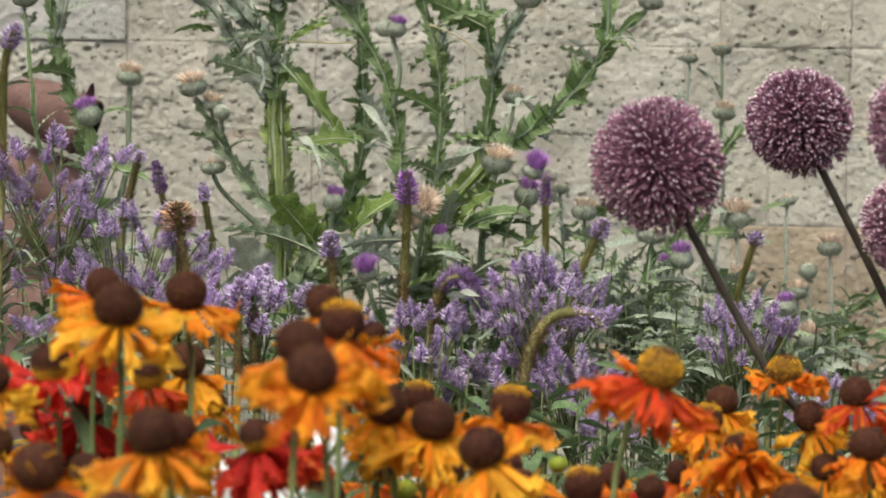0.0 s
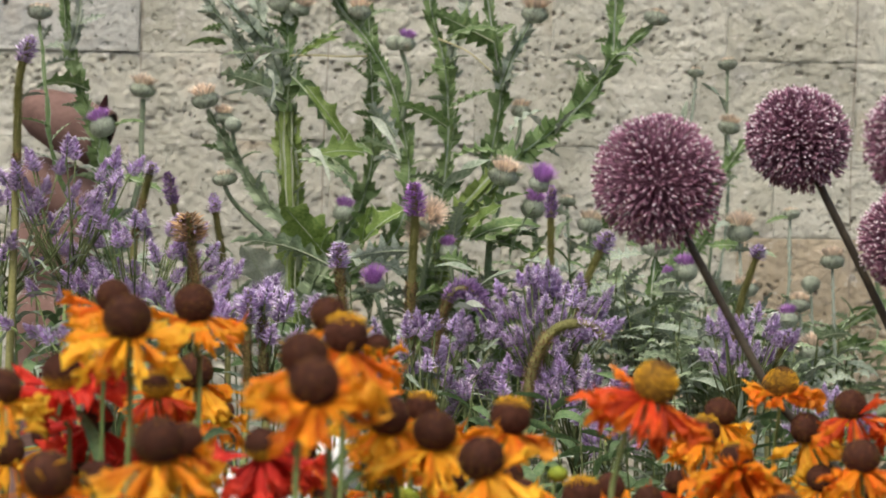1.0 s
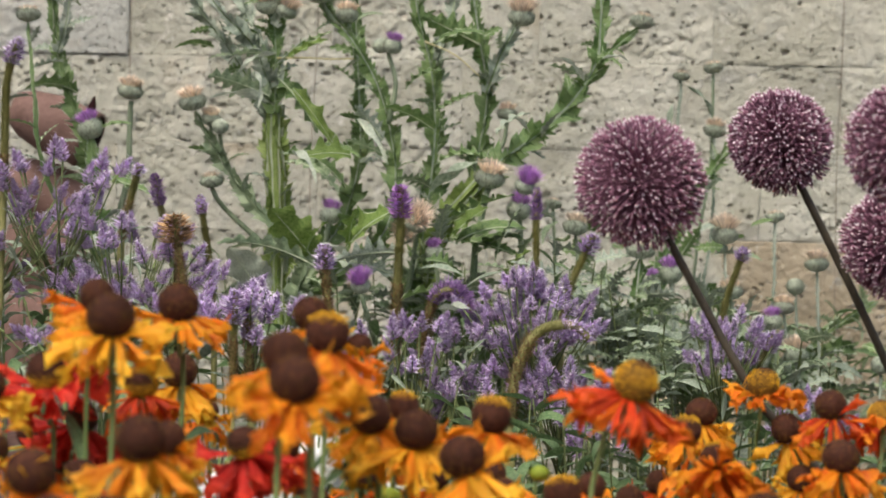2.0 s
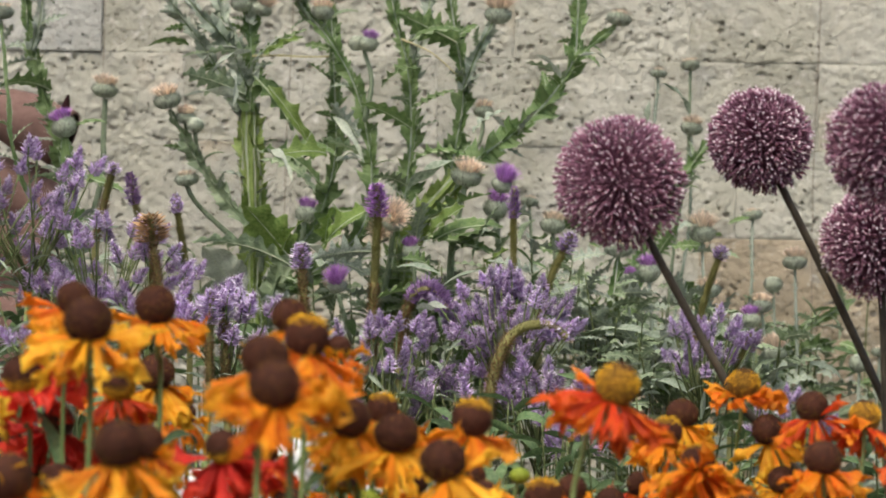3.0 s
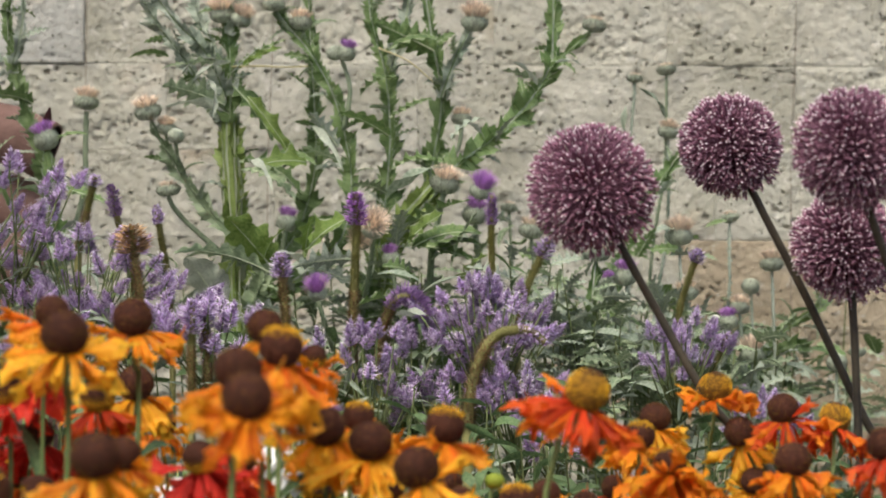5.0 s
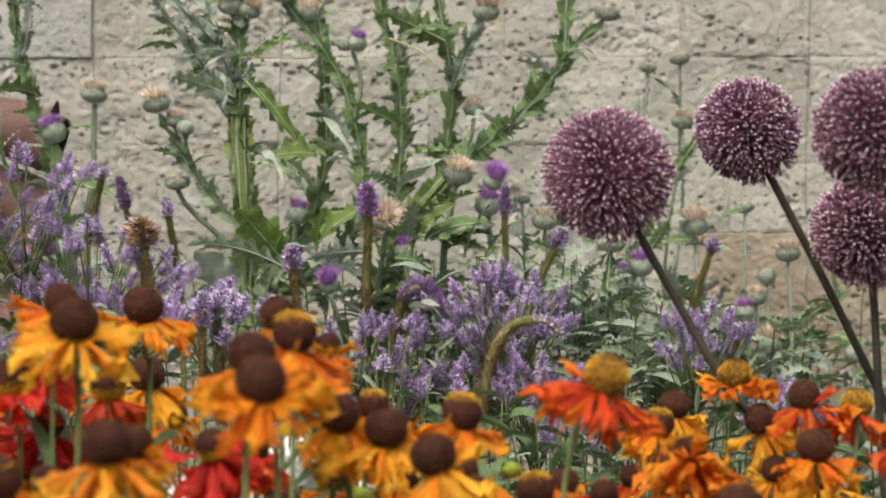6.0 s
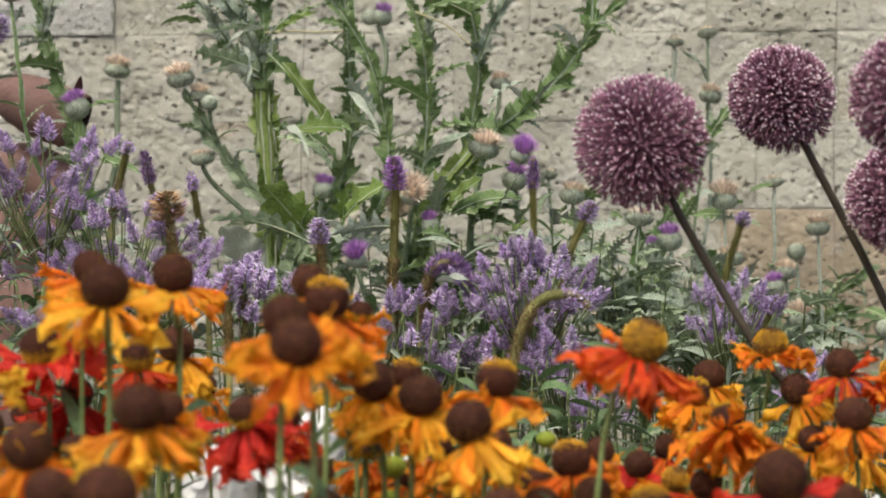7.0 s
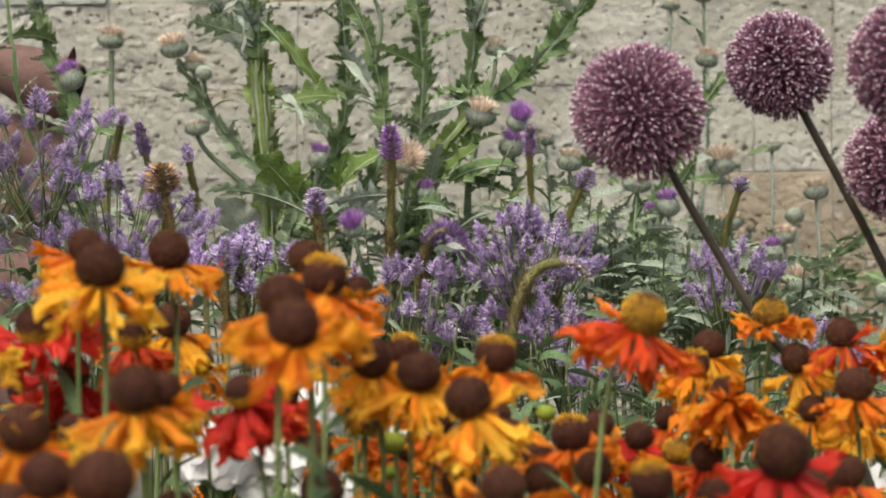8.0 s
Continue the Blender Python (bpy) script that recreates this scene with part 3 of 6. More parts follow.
def winged_stem(plant, pts, core, wing, pitch=0.012, end=0.6, mat="thistle", ribs=0):
    """A thin pale stem with broad, flat, lobed and spiny green wings down its sides."""
    base = plant.location
    line = curve(pts, 0.0014)
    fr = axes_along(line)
    b = Build()
    thick = core * (0.64 if ribs else 0.24)
    tube(b, [q - base for q in line[::3] + [line[-1]]], thick, thick * end, 8, 0, 0.14)
    n = len(line)
    sway = rnd.uniform(0, 6)
    for ang, scale in ((0.25, 1.0), (math.pi - 0.2, 1.0), (math.pi / 2 + 0.5, 0.5), (-math.pi / 2 + 0.3, 0.7)):
        pts_w, spines = [], []
        s = begun = 0.0
        span, amp, flow = pitch * rnd.uniform(0.4, 1.0), 1.0, rnd.uniform(0, 6)
        for i, (q, (t, sd, up)) in enumerate(zip(line, fr)):
            if i:
                s += (line[i] - line[i - 1]).length
            if s - begun > span:
                begun, span, amp = s, pitch * rnd.uniform(0.35, 1.0), rnd.uniform(0.35, 1.0) * rnd.choice((0.5, 0.8, 1.0, 1.3))
            ph = (s - begun) / span
            saw = (ph / 0.72) ** 1.3 if ph < 0.72 else ((1 - ph) / 0.28) ** 1.2
            lobe = 0.55 + 0.25 * math.sin(s * 95 + flow) + 0.15 * math.sin(s * 223 + 2 * flow)
            w = wing * (1.0 if ribs else 1.8) * scale * (lobe + 0.55 * max(0, saw) * amp) * (1 - (1 - end) * i / n) * min(1, (n - i) / 12)
            a = ang + 0.5 * math.sin(s * 24 + sway) + 0.2 * math.sin(s * 70 + flow)
            d = sd * math.cos(a) + up * math.sin(a)
            side = t.cross(d)
            inner = q - base + d * thick * 0.8
            outer = q - base + d * (thick + w) + t * (max(0, saw) * 0.5 * w) + side * (0.5 * w * math.sin(s / pitch * 1.7 + flow))
            mid = inner.lerp(outer, 0.55) + side * (0.22 * w * math.sin(s / pitch * 2.6 + 2 * flow))
            pts_w += [inner, mid, outer.lerp(mid, min(0.35, 0.0009 / max(0.001, w))), outer]
            if 0.62 < ph < 0.74 and w > 0.003:
                spines.append((outer, d, t))
        b.add(pts_w, [(4 * i + j, 4 * i + j + 1, 4 * i + j + 5, 4 * i + j + 4) for i in range(n - 1) for j in (0, 1)], 1)
        b.add(pts_w, [(4 * i + 2, 4 * i + 3, 4 * i + 7, 4 * i + 6) for i in range(n - 1)], 3)
        for p, d, t in spines:
            tip = p + d * 0.0048 + t * 0.0030
            b.add([p - t * 0.0006, p + t * 0.0006, tip, p + t.cross(d) * 0.0006], [(0, 1, 2), (1, 3, 2), (3, 0, 2)], 2)
    for i in range(rnd.randint(6, 14), n - 10, 14):
        if line[i].z > 0.85 and rnd.random() < 0.7:
            t, sd, up = fr[i]
            d = sd * rnd.choice((-1, 1)) + up * jit(0.8) + t * rnd.uniform(0.3, 1.2)
            spiny_leaf(plant, line[i], d, rnd.uniform(0.016, 0.044), jit(1.2), rnd.random() < 0.65, 0.7)
    for k in range(ribs):
        a0, wave, high = 2 * math.pi * k / ribs + jit(0.12), rnd.uniform(0, 6), rnd.uniform(0.10, 0.26)
        pts_w = []
        for i, (q, (t, sd, up)) in enumerate(zip(line, fr)):
            a = a0 + 0.10 * math.sin(i * 0.05 + wave) + 0.05 * math.sin(i * 0.17 + wave)
            d = sd * math.cos(a) + up * math.sin(a)
            w = t.cross(d) * 0.0007
            h = core * (0.72 + high * (0.7 + 0.5 * math.sin(i * 0.09 + 2 * wave)))
            pts_w += [q - base + d * core * 0.5 - w, q - base + d * h, q - base + d * core * 0.5 + w]
        b.add(pts_w, [(3 * i + j, 3 * i + j + 1, 3 * i + j + 4, 3 * i + j + 3) for i in range(n - 1) for j in (0, 1)], 2 if k % 2 else 1)
    return part("winged_stem", b.mesh("winged_stem", [mat if ribs else rnd.choice(("thistle_grey", "sage", "thistle")), mat, "rib", "thistle_grey"]), plant)


def bare_stem(plant, pts, r0, r1, mat="thistle_stem"):
    b = Build()
    line = curve(pts, 0.004)
    tube(b, [q - plant.location for q in line[::2] + [line[-1]]], r0, r1, 7, 0, 0.1)
    if mat.startswith("thistle"):
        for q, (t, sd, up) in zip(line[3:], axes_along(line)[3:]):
            for _ in range(2):
                a = rnd.uniform(0, 6.28)
                d = sd * math.cos(a) + up * math.sin(a)
                p, w = q - plant.location + d * r1 * 0.6, rnd.uniform(0.0012, 0.0038)
                b.add([p - t * 0.003, p + t * 0.003, p + d * w + t * 0.003, p + d * w * 0.5], [(0, 3, 2), (3, 1, 2)], 1)
    return part("stem", b.mesh("stem", [mat, "thistle_grey"]), plant)


thistle = thing("thistle", (-0.232, 2.900, 0.0), "tall branching thistle with spiny winged green stems by the wall", "thistle", "thistles by the wall")
winged_stem(thistle, [(thistle.location.x, thistle.location.y, 0.0), (-0.225, 2.900, 0.766), (-0.234, 2.900, 0.930), (-0.238, 2.900, 1.025), (-0.244, 2.900, 1.149)], 0.0140, 0.0135, 0.011, 0.85, "thistle_light", 15)
winged_stem(thistle, [(-0.242, 2.890, 1.138), (-0.243, 2.890, 1.209), (-0.248, 2.890, 1.278), (-0.251, 2.890, 1.333)], 0.0065, 0.0085, 0.011, 0.6)
winged_stem(thistle, [(-0.217, 2.880, 0.903), (-0.202, 2.870, 0.964), (-0.254, 2.860, 1.017), (-0.287, 2.850, 1.060), (-0.310, 2.840, 1.096), (-0.330, 2.830, 1.135)], 0.0075, 0.0085, 0.010, 0.5, "sage")
winged_stem(thistle, [(-0.246, 2.900, 1.128), (-0.271, 2.900, 1.172), (-0.304, 2.900, 1.220), (-0.334, 2.900, 1.258), (-0.366, 2.900, 1.312)], 0.005, 0.008, 0.010, 0.5, "thistle_grey")
winged_stem(thistle, [(-0.246, 2.880, 1.168), (-0.271, 2.870, 1.221), (-0.304, 2.860, 1.254), (-0.340, 2.850, 1.300)], 0.0042, 0.0085, 0.010, 0.5, "thistle_grey")
winged_stem(thistle, [(-0.247, 2.920, 1.198), (-0.273, 2.940, 1.242), (-0.291, 2.950, 1.277), (-0.296, 2.950, 1.326)], 0.004, 0.007, 0.010, 0.5, "thistle_grey")
winged_stem(thistle, [(-0.245, 2.880, 1.243), (-0.232, 2.880, 1.270), (-0.230, 2.880, 1.325)], 0.004, 0.006, 0.010, 0.5, "thistle_grey")
winged_stem(thistle, [(-0.223, 2.930, 0.930), (-0.170, 2.950, 1.000), (-0.154, 2.960, 1.042), (-0.144, 2.960, 1.098), (-0.147, 2.960, 1.168), (-0.152, 2.960, 1.245), (-0.156, 2.960, 1.321)], 0.0055, 0.010, 0.012, 0.45)
winged_stem(thistle, [(-0.213, 2.910, 0.916), (-0.117, 2.900, 0.986), (-0.096, 2.900, 1.054), (-0.104, 2.900, 1.123), (-0.121, 2.900, 1.177), (-0.151, 2.900, 1.228), (-0.183, 2.900, 1.266), (-0.204, 2.900, 1.314)], 0.006, 0.010, 0.012, 0.4)
winged_stem(thistle, [(-0.083, 2.920, 0.904), (-0.063, 2.920, 0.994), (-0.054, 2.920, 1.063), (-0.051, 2.920, 1.131), (-0.057, 2.920, 1.200), (-0.073, 2.920, 1.259), (-0.083, 2.920, 1.324)], 0.0065, 0.010, 0.012, 0.5)
winged_stem(thistle, [(-0.055, 2.930, 1.187), (-0.043, 2.940, 1.237), (-0.033, 2.950, 1.279), (-0.031, 2.950, 1.328)], 0.0045, 0.009, 0.011, 0.5, "thistle_grey")
second = thing("thistle", (-0.050, 2.950, 0.0), "leaning spiny thistle with winged branches and dried heads", "thistle", "thistles by the wall")
winged_stem(second, [(second.location.x, second.location.y, 0.0), (-0.070, 2.950, 0.780), (-0.065, 2.940, 0.905), (-0.050, 2.920, 0.987), (-0.022, 2.900, 1.031), (0.025, 2.900, 1.083)], 0.0115, 0.017, 0.012, 0.75, "thistle_light", 9)
winged_stem(second, [(0.011, 2.900, 1.069), (0.025, 2.900, 1.083), (0.072, 2.900, 1.119), (0.113, 2.900, 1.159), (0.141, 2.900, 1.206), (0.146, 2.900, 1.248), (0.146, 2.900, 1.330)], 0.0070, 0.0125, 0.012, 0.35)
winged_stem(second, [(-0.044, 2.940, 1.001), (-0.009, 2.940, 1.057), (0.004, 2.940, 1.112), (0.011, 2.940, 1.175), (-0.000, 2.940, 1.237), (-0.015, 2.940, 1.327)], 0.007, 0.010, 0.012, 0.45)
winged_stem(second, [(0.010, 2.930, 1.171), (0.026, 2.920, 1.215), (0.043, 2.910, 1.248), (0.051, 2.910, 1.269)], 0.0045, 0.006, 0.010, 0.6, "thistle_grey")
winged_stem(second, [(0.141, 2.900, 1.204), (0.163, 2.890, 1.225), (0.183, 2.880, 1.241), (0.193, 2.880, 1.250)], 0.0035, 0.005, 0.010, 0.6)
left = thing("thistle", (-0.436, 2.850, 0.0), "thistle with winged stem and round purple flower head", "thistle", "thistles by the wall")
winged_stem(left, [(left.location.x, left.location.y, 0.0), (-0.425, 2.850, 0.806), (-0.439, 2.850, 0.961), (-0.445, 2.850, 1.021), (-0.452, 2.850, 1.069), (-0.457, 2.850, 1.101)], 0.0165, 0.006, 0.013, 0.75)
winged_stem(left, [(-0.449, 2.870, 1.008), (-0.471, 2.880, 1.097), (-0.495, 2.890, 1.166), (-0.511, 2.900, 1.222), (-0.515, 2.900, 1.270), (-0.511, 2.900, 1.325)], 0.0075, 0.008, 0.011, 0.45)
winged_stem(left, [(-0.507, 2.890, 1.207), (-0.495, 2.880, 1.247), (-0.493, 2.880, 1.281), (-0.499, 2.880, 1.316)], 0.004, 0.005, 0.010, 0.5, "thistle_grey")
winged_stem(left, [(-0.432, 2.800, 0.953), (-0.481, 2.790, 1.019), (-0.504, 2.780, 1.078), (-0.513, 2.790, 1.138), (-0.525, 2.820, 1.194), (-0.536, 2.850, 1.238)], 0.0060, 0.0016, 0.011, 0.6, "thistle")
thistle_head(left, (-0.458, 2.850, 1.113), 0.0155, "purple", (-0.25, -0.3, 1))
bare_stem(left, [(-0.445, 2.900, 0.955), (-0.424, 2.920, 1.052), (-0.424, 2.930, 1.108), (-0.423, 2.930, 1.153)], 0.0042, 0.0032)
thistle_head(left, (-0.424, 2.930, 1.164), 0.0160, "dry")
thistle_head(left, (-0.536, 2.850, 1.247), 0.0150, "flat")
part("withered_leaf", simple_leaf("maroon", 0.2, 0.9, 0.05, 12), left, "dark maroon withered leaf", leaf_pose((-0.461, 2.880, 1.123), (0.02, -0.1, 1.0), 0.032, 0.5, left.location, 1.9))
spiny_leaf(left, (-0.452, 2.860, 1.110), (1.0, -0.2, 0.75), 0.045, 0.4)
spiny_leaf(left, (-0.482, 2.890, 1.159), (-1.0, -0.3, 0.6), 0.07, 0.5)
spiny_leaf(left, (-0.445, 2.840, 1.055), (1.0, -0.4, -0.15), 0.075, 0.3)
spiny_leaf(left, (-0.445, 2.840, 1.048), (-1.0, -0.4, 0.5), 0.05, 0.3, True)

thistle_head(thistle, (-0.333, 2.830, 1.145), 0.0165, "dry", (-0.1, -0.2, 1))
thistle_head(thistle, (-0.313, 2.840, 1.126), 0.0125, "dry", (0.1, -0.2, 1))
thistle_head(thistle, (-0.300, 2.830, 1.117), 0.0105, "bud", (0.2, -0.3, 1))
thistle_head(thistle, (-0.312, 2.860, 1.054), 0.0150, "flat", (0, -0.1, 1))
thistle_head(thistle, (-0.252, 2.880, 1.266), 0.0150, "brush", (0, -0.2, 1))
thistle_head(thistle, (-0.229, 2.870, 1.259), 0.013, "brush", (0.4, -0.2, 1))
thistle_head(thistle, (-0.191, 2.880, 1.278), 0.0145, "flat", (0, 0, 1))
thistle_head(thistle, (-0.159, 2.900, 1.259), 0.0140, "dry", (-0.1, 0, 1))
thistle_head(thistle, (-0.116, 2.880, 1.221), 0.0105, "bud", (-0.1, 0, 1))
thistle_head(thistle, (-0.101, 2.870, 1.220), 0.0115, "purple", (0.1, -0.1, 1))
thistle_head(thistle, (-0.168, 2.840, 1.016), 0.0130, "purple", (0, -0.2, 1))
bare_stem(thistle, [(-0.292, 2.860, 1.071), (-0.299, 2.840, 1.093), (-0.300, 2.830, 1.113)], 0.0028, 0.0022)
bare_stem(thistle, [(-0.292, 2.860, 1.067), (-0.310, 2.840, 1.102), (-0.312, 2.840, 1.120)], 0.0028, 0.0022)
bare_stem(thistle, [(-0.254, 2.870, 0.984), (-0.292, 2.870, 1.017), (-0.308, 2.860, 1.037), (-0.312, 2.860, 1.049)], 0.0035, 0.0026)
bare_stem(thistle, [(-0.105, 2.890, 1.129), (-0.097, 2.880, 1.176), (-0.107, 2.880, 1.213)], 0.0034, 0.0024)
bare_stem(thistle, [(-0.148, 2.950, 1.223), (-0.157, 2.920, 1.241), (-0.158, 2.900, 1.252)], 0.003, 0.0024)
bare_stem(thistle, [(-0.169, 2.900, 1.245), (-0.185, 2.890, 1.265), (-0.190, 2.880, 1.274)], 0.003, 0.0024)
bare_stem(thistle, [(-0.174, 2.860, 0.930), (-0.174, 2.850, 0.977), (-0.169, 2.840, 1.007)], 0.0034, 0.0028)
spiny_leaf(thistle, (-0.240, 2.880, 1.181), (0.9, -0.3, -0.75), 0.085, 0.3, False)
spiny_leaf(thistle, (-0.235, 2.880, 1.202), (0.8, -0.2, 0.6), 0.07, 0.4, False)
spiny_leaf(thistle, (-0.317, 2.880, 1.215), (-0.9, -0.3, 0.35), 0.05, 0.3, False)
spiny_leaf(thistle, (-0.245, 2.860, 1.156), (-1.0, -0.2, 0.45), 0.085, 1.2, True)
spiny_leaf(thistle, (-0.239, 2.860, 1.207), (-1.0, -0.2, 0.1), 0.055, 0.9, True)
spiny_leaf(thistle, (-0.230, 2.880, 1.089), (1.0, -0.3, 0.1), 0.09, 0.3, False)
spiny_leaf(thistle, (-0.224, 2.860, 1.078), (0.9, -0.5, 0.05), 0.085, 0.2, True)
spiny_leaf(thistle, (-0.111, 2.880, 1.108), (-0.6, -0.3, 0.8), 0.06, 1.1, True)
spiny_leaf(thistle, (-0.102, 2.870, 1.087), (-0.9, -0.4, 0.5), 0.06, 0.8, True)
spiny_leaf(thistle, (-0.051, 2.900, 1.123), (-0.75, -0.3, 0.55), 0.07, 0.4, False)
spiny_leaf(thistle, (-0.052, 2.900, 1.226), (0.7, -0.2, 0.5), 0.065, 0.5, False)
spiny_leaf(thistle, (-0.051, 2.900, 1.144), (0.8, -0.3, 0.5), 0.06, 0.5, False)
spiny_leaf(thistle, (-0.086, 2.900, 1.171), (0.55, -0.2, 0.9), 0.055, 0.5, False)
spiny_leaf(thistle, (-0.047, 2.900, 1.082), (0.8, -0.3, 0.65), 0.07, 0.4, False)
spiny_leaf(thistle, (-0.050, 2.900, 1.051), (-0.8, -0.3, 0.6), 0.06, 0.6, True)
spiny_leaf(thistle, (-0.163, 2.840, 0.964), (1.0, -0.35, -0.05), 0.085, 0.7, True)
spiny_leaf(thistle, (-0.155, 2.860, 0.998), (0.6, -0.5, 0.6), 0.09, 0.1, False)
spiny_leaf(thistle, (-0.145, 2.860, 1.012), (0.9, -0.5, 0.3), 0.08, 0.0, False)
spiny_leaf(thistle, (-0.142, 2.930, 1.110), (-0.8, -0.3, -0.4), 0.05, 0.4, False)
spiny_leaf(thistle, (-0.194, 2.900, 1.101), (0.9, -0.3, 0.0), 0.06, 0.3, False)
spiny_leaf(second, (-0.017, 2.800, 0.985), (0.85, -0.2, 0.6), 0.085, 0.6, False, 1.1)
spiny_leaf(second, (0.029, 2.800, 0.965), (0.2, -0.2, 1.0), 0.07, 0.7, True, 0.9)
right = thing("thistle", (0.236, 3.050, 0.0), "grey-green thistle with many small dried and purple heads", "thistle", "thistles by the wall")


def broad_leaf(plant, a, c, k, twist=0.9, width=1.0):
    """A broad bright green lobed leaf from one point to another."""
    a, c = Vector(a), Vector(c)
    part("leaf", BROAD[k], plant, "broad bright green lobed leaf", leaf_pose(a, c - a, (c - a).length * 1.05, twist, plant.location, width))


broad_leaf(thistle, (-0.146, 2.840, 1.087), (-0.189, 2.800, 1.095), 1, -0.9, 0.8)
broad_leaf(thistle, (-0.218, 2.860, 1.166), (-0.161, 2.820, 1.106), 1, 0.8, 0.30)
broad_leaf(thistle, (-0.227, 2.860, 1.200), (-0.184, 2.840, 1.228), 0, 0.9, 0.35)
def downy_leaf(plant, a, c, k, twist=0.9, width=1.0, meshes=SPINY_GREY):
    """A silvery, deeply lobed thistle leaf from one point to another."""
    a, c = Vector(a), Vector(c)
    part("leaf", meshes[k], plant, "silvery downy thistle leaf", leaf_pose(a, c - a, (c - a).length * 1.08, twist, plant.location, width))


broad_leaf(thistle, (-0.183, 2.8, 0.963), (-0.228, 2.77, 1.022), 0, 0.9, 0.8)
broad_leaf(thistle, (-0.19, 2.79, 0.971), (-0.179, 2.77, 1.012), 1, 0.8, 0.8)
broad_leaf(thistle, (-0.146, 2.81, 0.974), (-0.11, 2.78, 1.033), 1, 0.9, 1.2)
broad_leaf(thistle, (-0.142, 2.8, 0.982), (-0.139, 2.78, 1.022), 0, 0.9, 0.7)
downy_leaf(thistle, (-0.081, 2.76, 0.971), (-0.149, 2.75, 0.973), 0, 1.0, 1.0)
downy_leaf(thistle, (-0.18, 2.79, 0.954), (-0.286, 2.78, 1.014), 5, 1.0, 0.45)
downy_leaf(thistle, (-0.167, 2.76, 0.91), (-0.211, 2.75, 0.928), 1, 0.9, 0.7)
downy_leaf(thistle, (-0.242, 2.810, 0.914), (-0.274, 2.800, 0.973), 2, 0.9, 0.8, BROAD)
broad_leaf(second, (-0.023, 2.800, 0.991), (0.010, 2.770, 1.029), 0, 0.9, 0.9)
broad_leaf(second, (0.043, 2.800, 0.946), (0.055, 2.770, 0.985), 1, 0.9, 0.9)
broad_leaf(right, (0.169, 2.900, 0.895), (0.175, 2.880, 0.928), 0, 0.9, 0.8)
thistle_head(second, (0.051, 2.910, 1.261), 0.0165, "brush", (0.1, -0.1, 1))
thistle_head(second, (0.195, 2.880, 1.255), 0.0150, "flat", (0.2, 0, 1))
thistle_head(second, (0.019, 2.830, 1.062), 0.0185, "dry", (0.1, -0.1, 1))
thistle_head(second, (-0.042, 2.800, 0.974), 0.0110, "purple", (-0.1, -0.2, 1))
thistle_head(second, (0.054, 2.850, 1.027), 0.0150, "purple", (0.1, -0.2, 1))
thistle_head(second, (0.062, 2.780, 1.051), 0.0130, "plume", (0.2, -0.4, 1))
thistle_head(second, (0.035, 2.950, 1.147), 0.0125, "dry", (0, 0, 1))
thistle_head(second, (-0.064, 2.800, 1.009), 0.0155, "brush", (0.3, -0.9, 0.5))
thistle_head(second, (-0.116, 2.660, 0.931), 0.0115, "plume", (-0.1, -0.5, 0.9))
thistle_head(second, (-0.079, 2.840, 0.995), 0.0130, "brush", (-0.2, -0.9, 0.4))
bare_stem(second, [(0.001, 2.860, 0.905), (0.004, 2.840, 0.979), (0.012, 2.830, 1.022), (0.018, 2.830, 1.052)], 0.0046, 0.0034)
bare_stem(second, [(-0.022, 2.800, 0.879), (-0.035, 2.800, 0.932), (-0.041, 2.800, 0.967)], 0.003, 0.0024)
bare_stem(second, [(0.062, 2.870, 0.906), (0.058, 2.860, 0.980), (0.055, 2.850, 1.017), (0.059, 2.840, 1.053)], 0.004, 0.003)
bare_stem(second, [(0.009, 2.950, 1.085), (0.031, 2.950, 1.112), (0.035, 2.950, 1.140)], 0.003, 0.0024)
bare_stem(second, [(-0.082, 2.900, 0.904), (-0.071, 2.880, 0.966), (-0.067, 2.860, 1.009)], 0.0034, 0.0028)
bare_stem(second, [(-0.102, 2.720, 0.866), (-0.113, 2.700, 0.904), (-0.120, 2.700, 0.929)], 0.003, 0.0026)
spiny_leaf(second, (0.025, 2.880, 1.116), (0.5, -0.2, 0.95), 0.05, 0.6, True)
spiny_leaf(second, (0.133, 2.880, 1.185), (-0.9, -0.3, 0.5), 0.055, 0.5, True)
spiny_leaf(second, (0.143, 2.880, 1.212), (0.9, -0.3, 0.1), 0.035, 0.4, False)
spiny_leaf(second, (-0.027, 2.860, 1.013), (0.75, -0.6, 0.45), 0.10, 0.2, False, 0.7)
spiny_leaf(second, (-0.040, 2.860, 0.986), (0.1, -0.6, 0.9), 0.07, 0.2, True)
spiny_leaf(second, (-0.026, 2.840, 0.992), (1.0, -0.5, -0.1), 0.09, 0.4, False)
spiny_leaf(second, (0.052, 2.840, 0.966), (0.4, -0.5, 0.85), 0.06, 0.2, True)
spiny_leaf(second, (0.008, 2.830, 0.986), (0.8, -0.5, 0.5), 0.06, 0.4, False)
spiny_leaf(second, (0.002, 2.920, 1.228), (-0.9, -0.2, 0.45), 0.08, 1.2, False)
spiny_leaf(second, (0.079, 2.880, 1.116), (0.3, -0.5, 0.6), 0.05, 0.4, True)
spiny_leaf(second, (0.005, 2.830, 0.972), (0.7, -0.4, 0.7), 0.07, 0.4, True)
spiny_leaf(second, (-0.012, 2.840, 0.959), (-0.9, -0.4, 0.3), 0.07, 0.4, True)

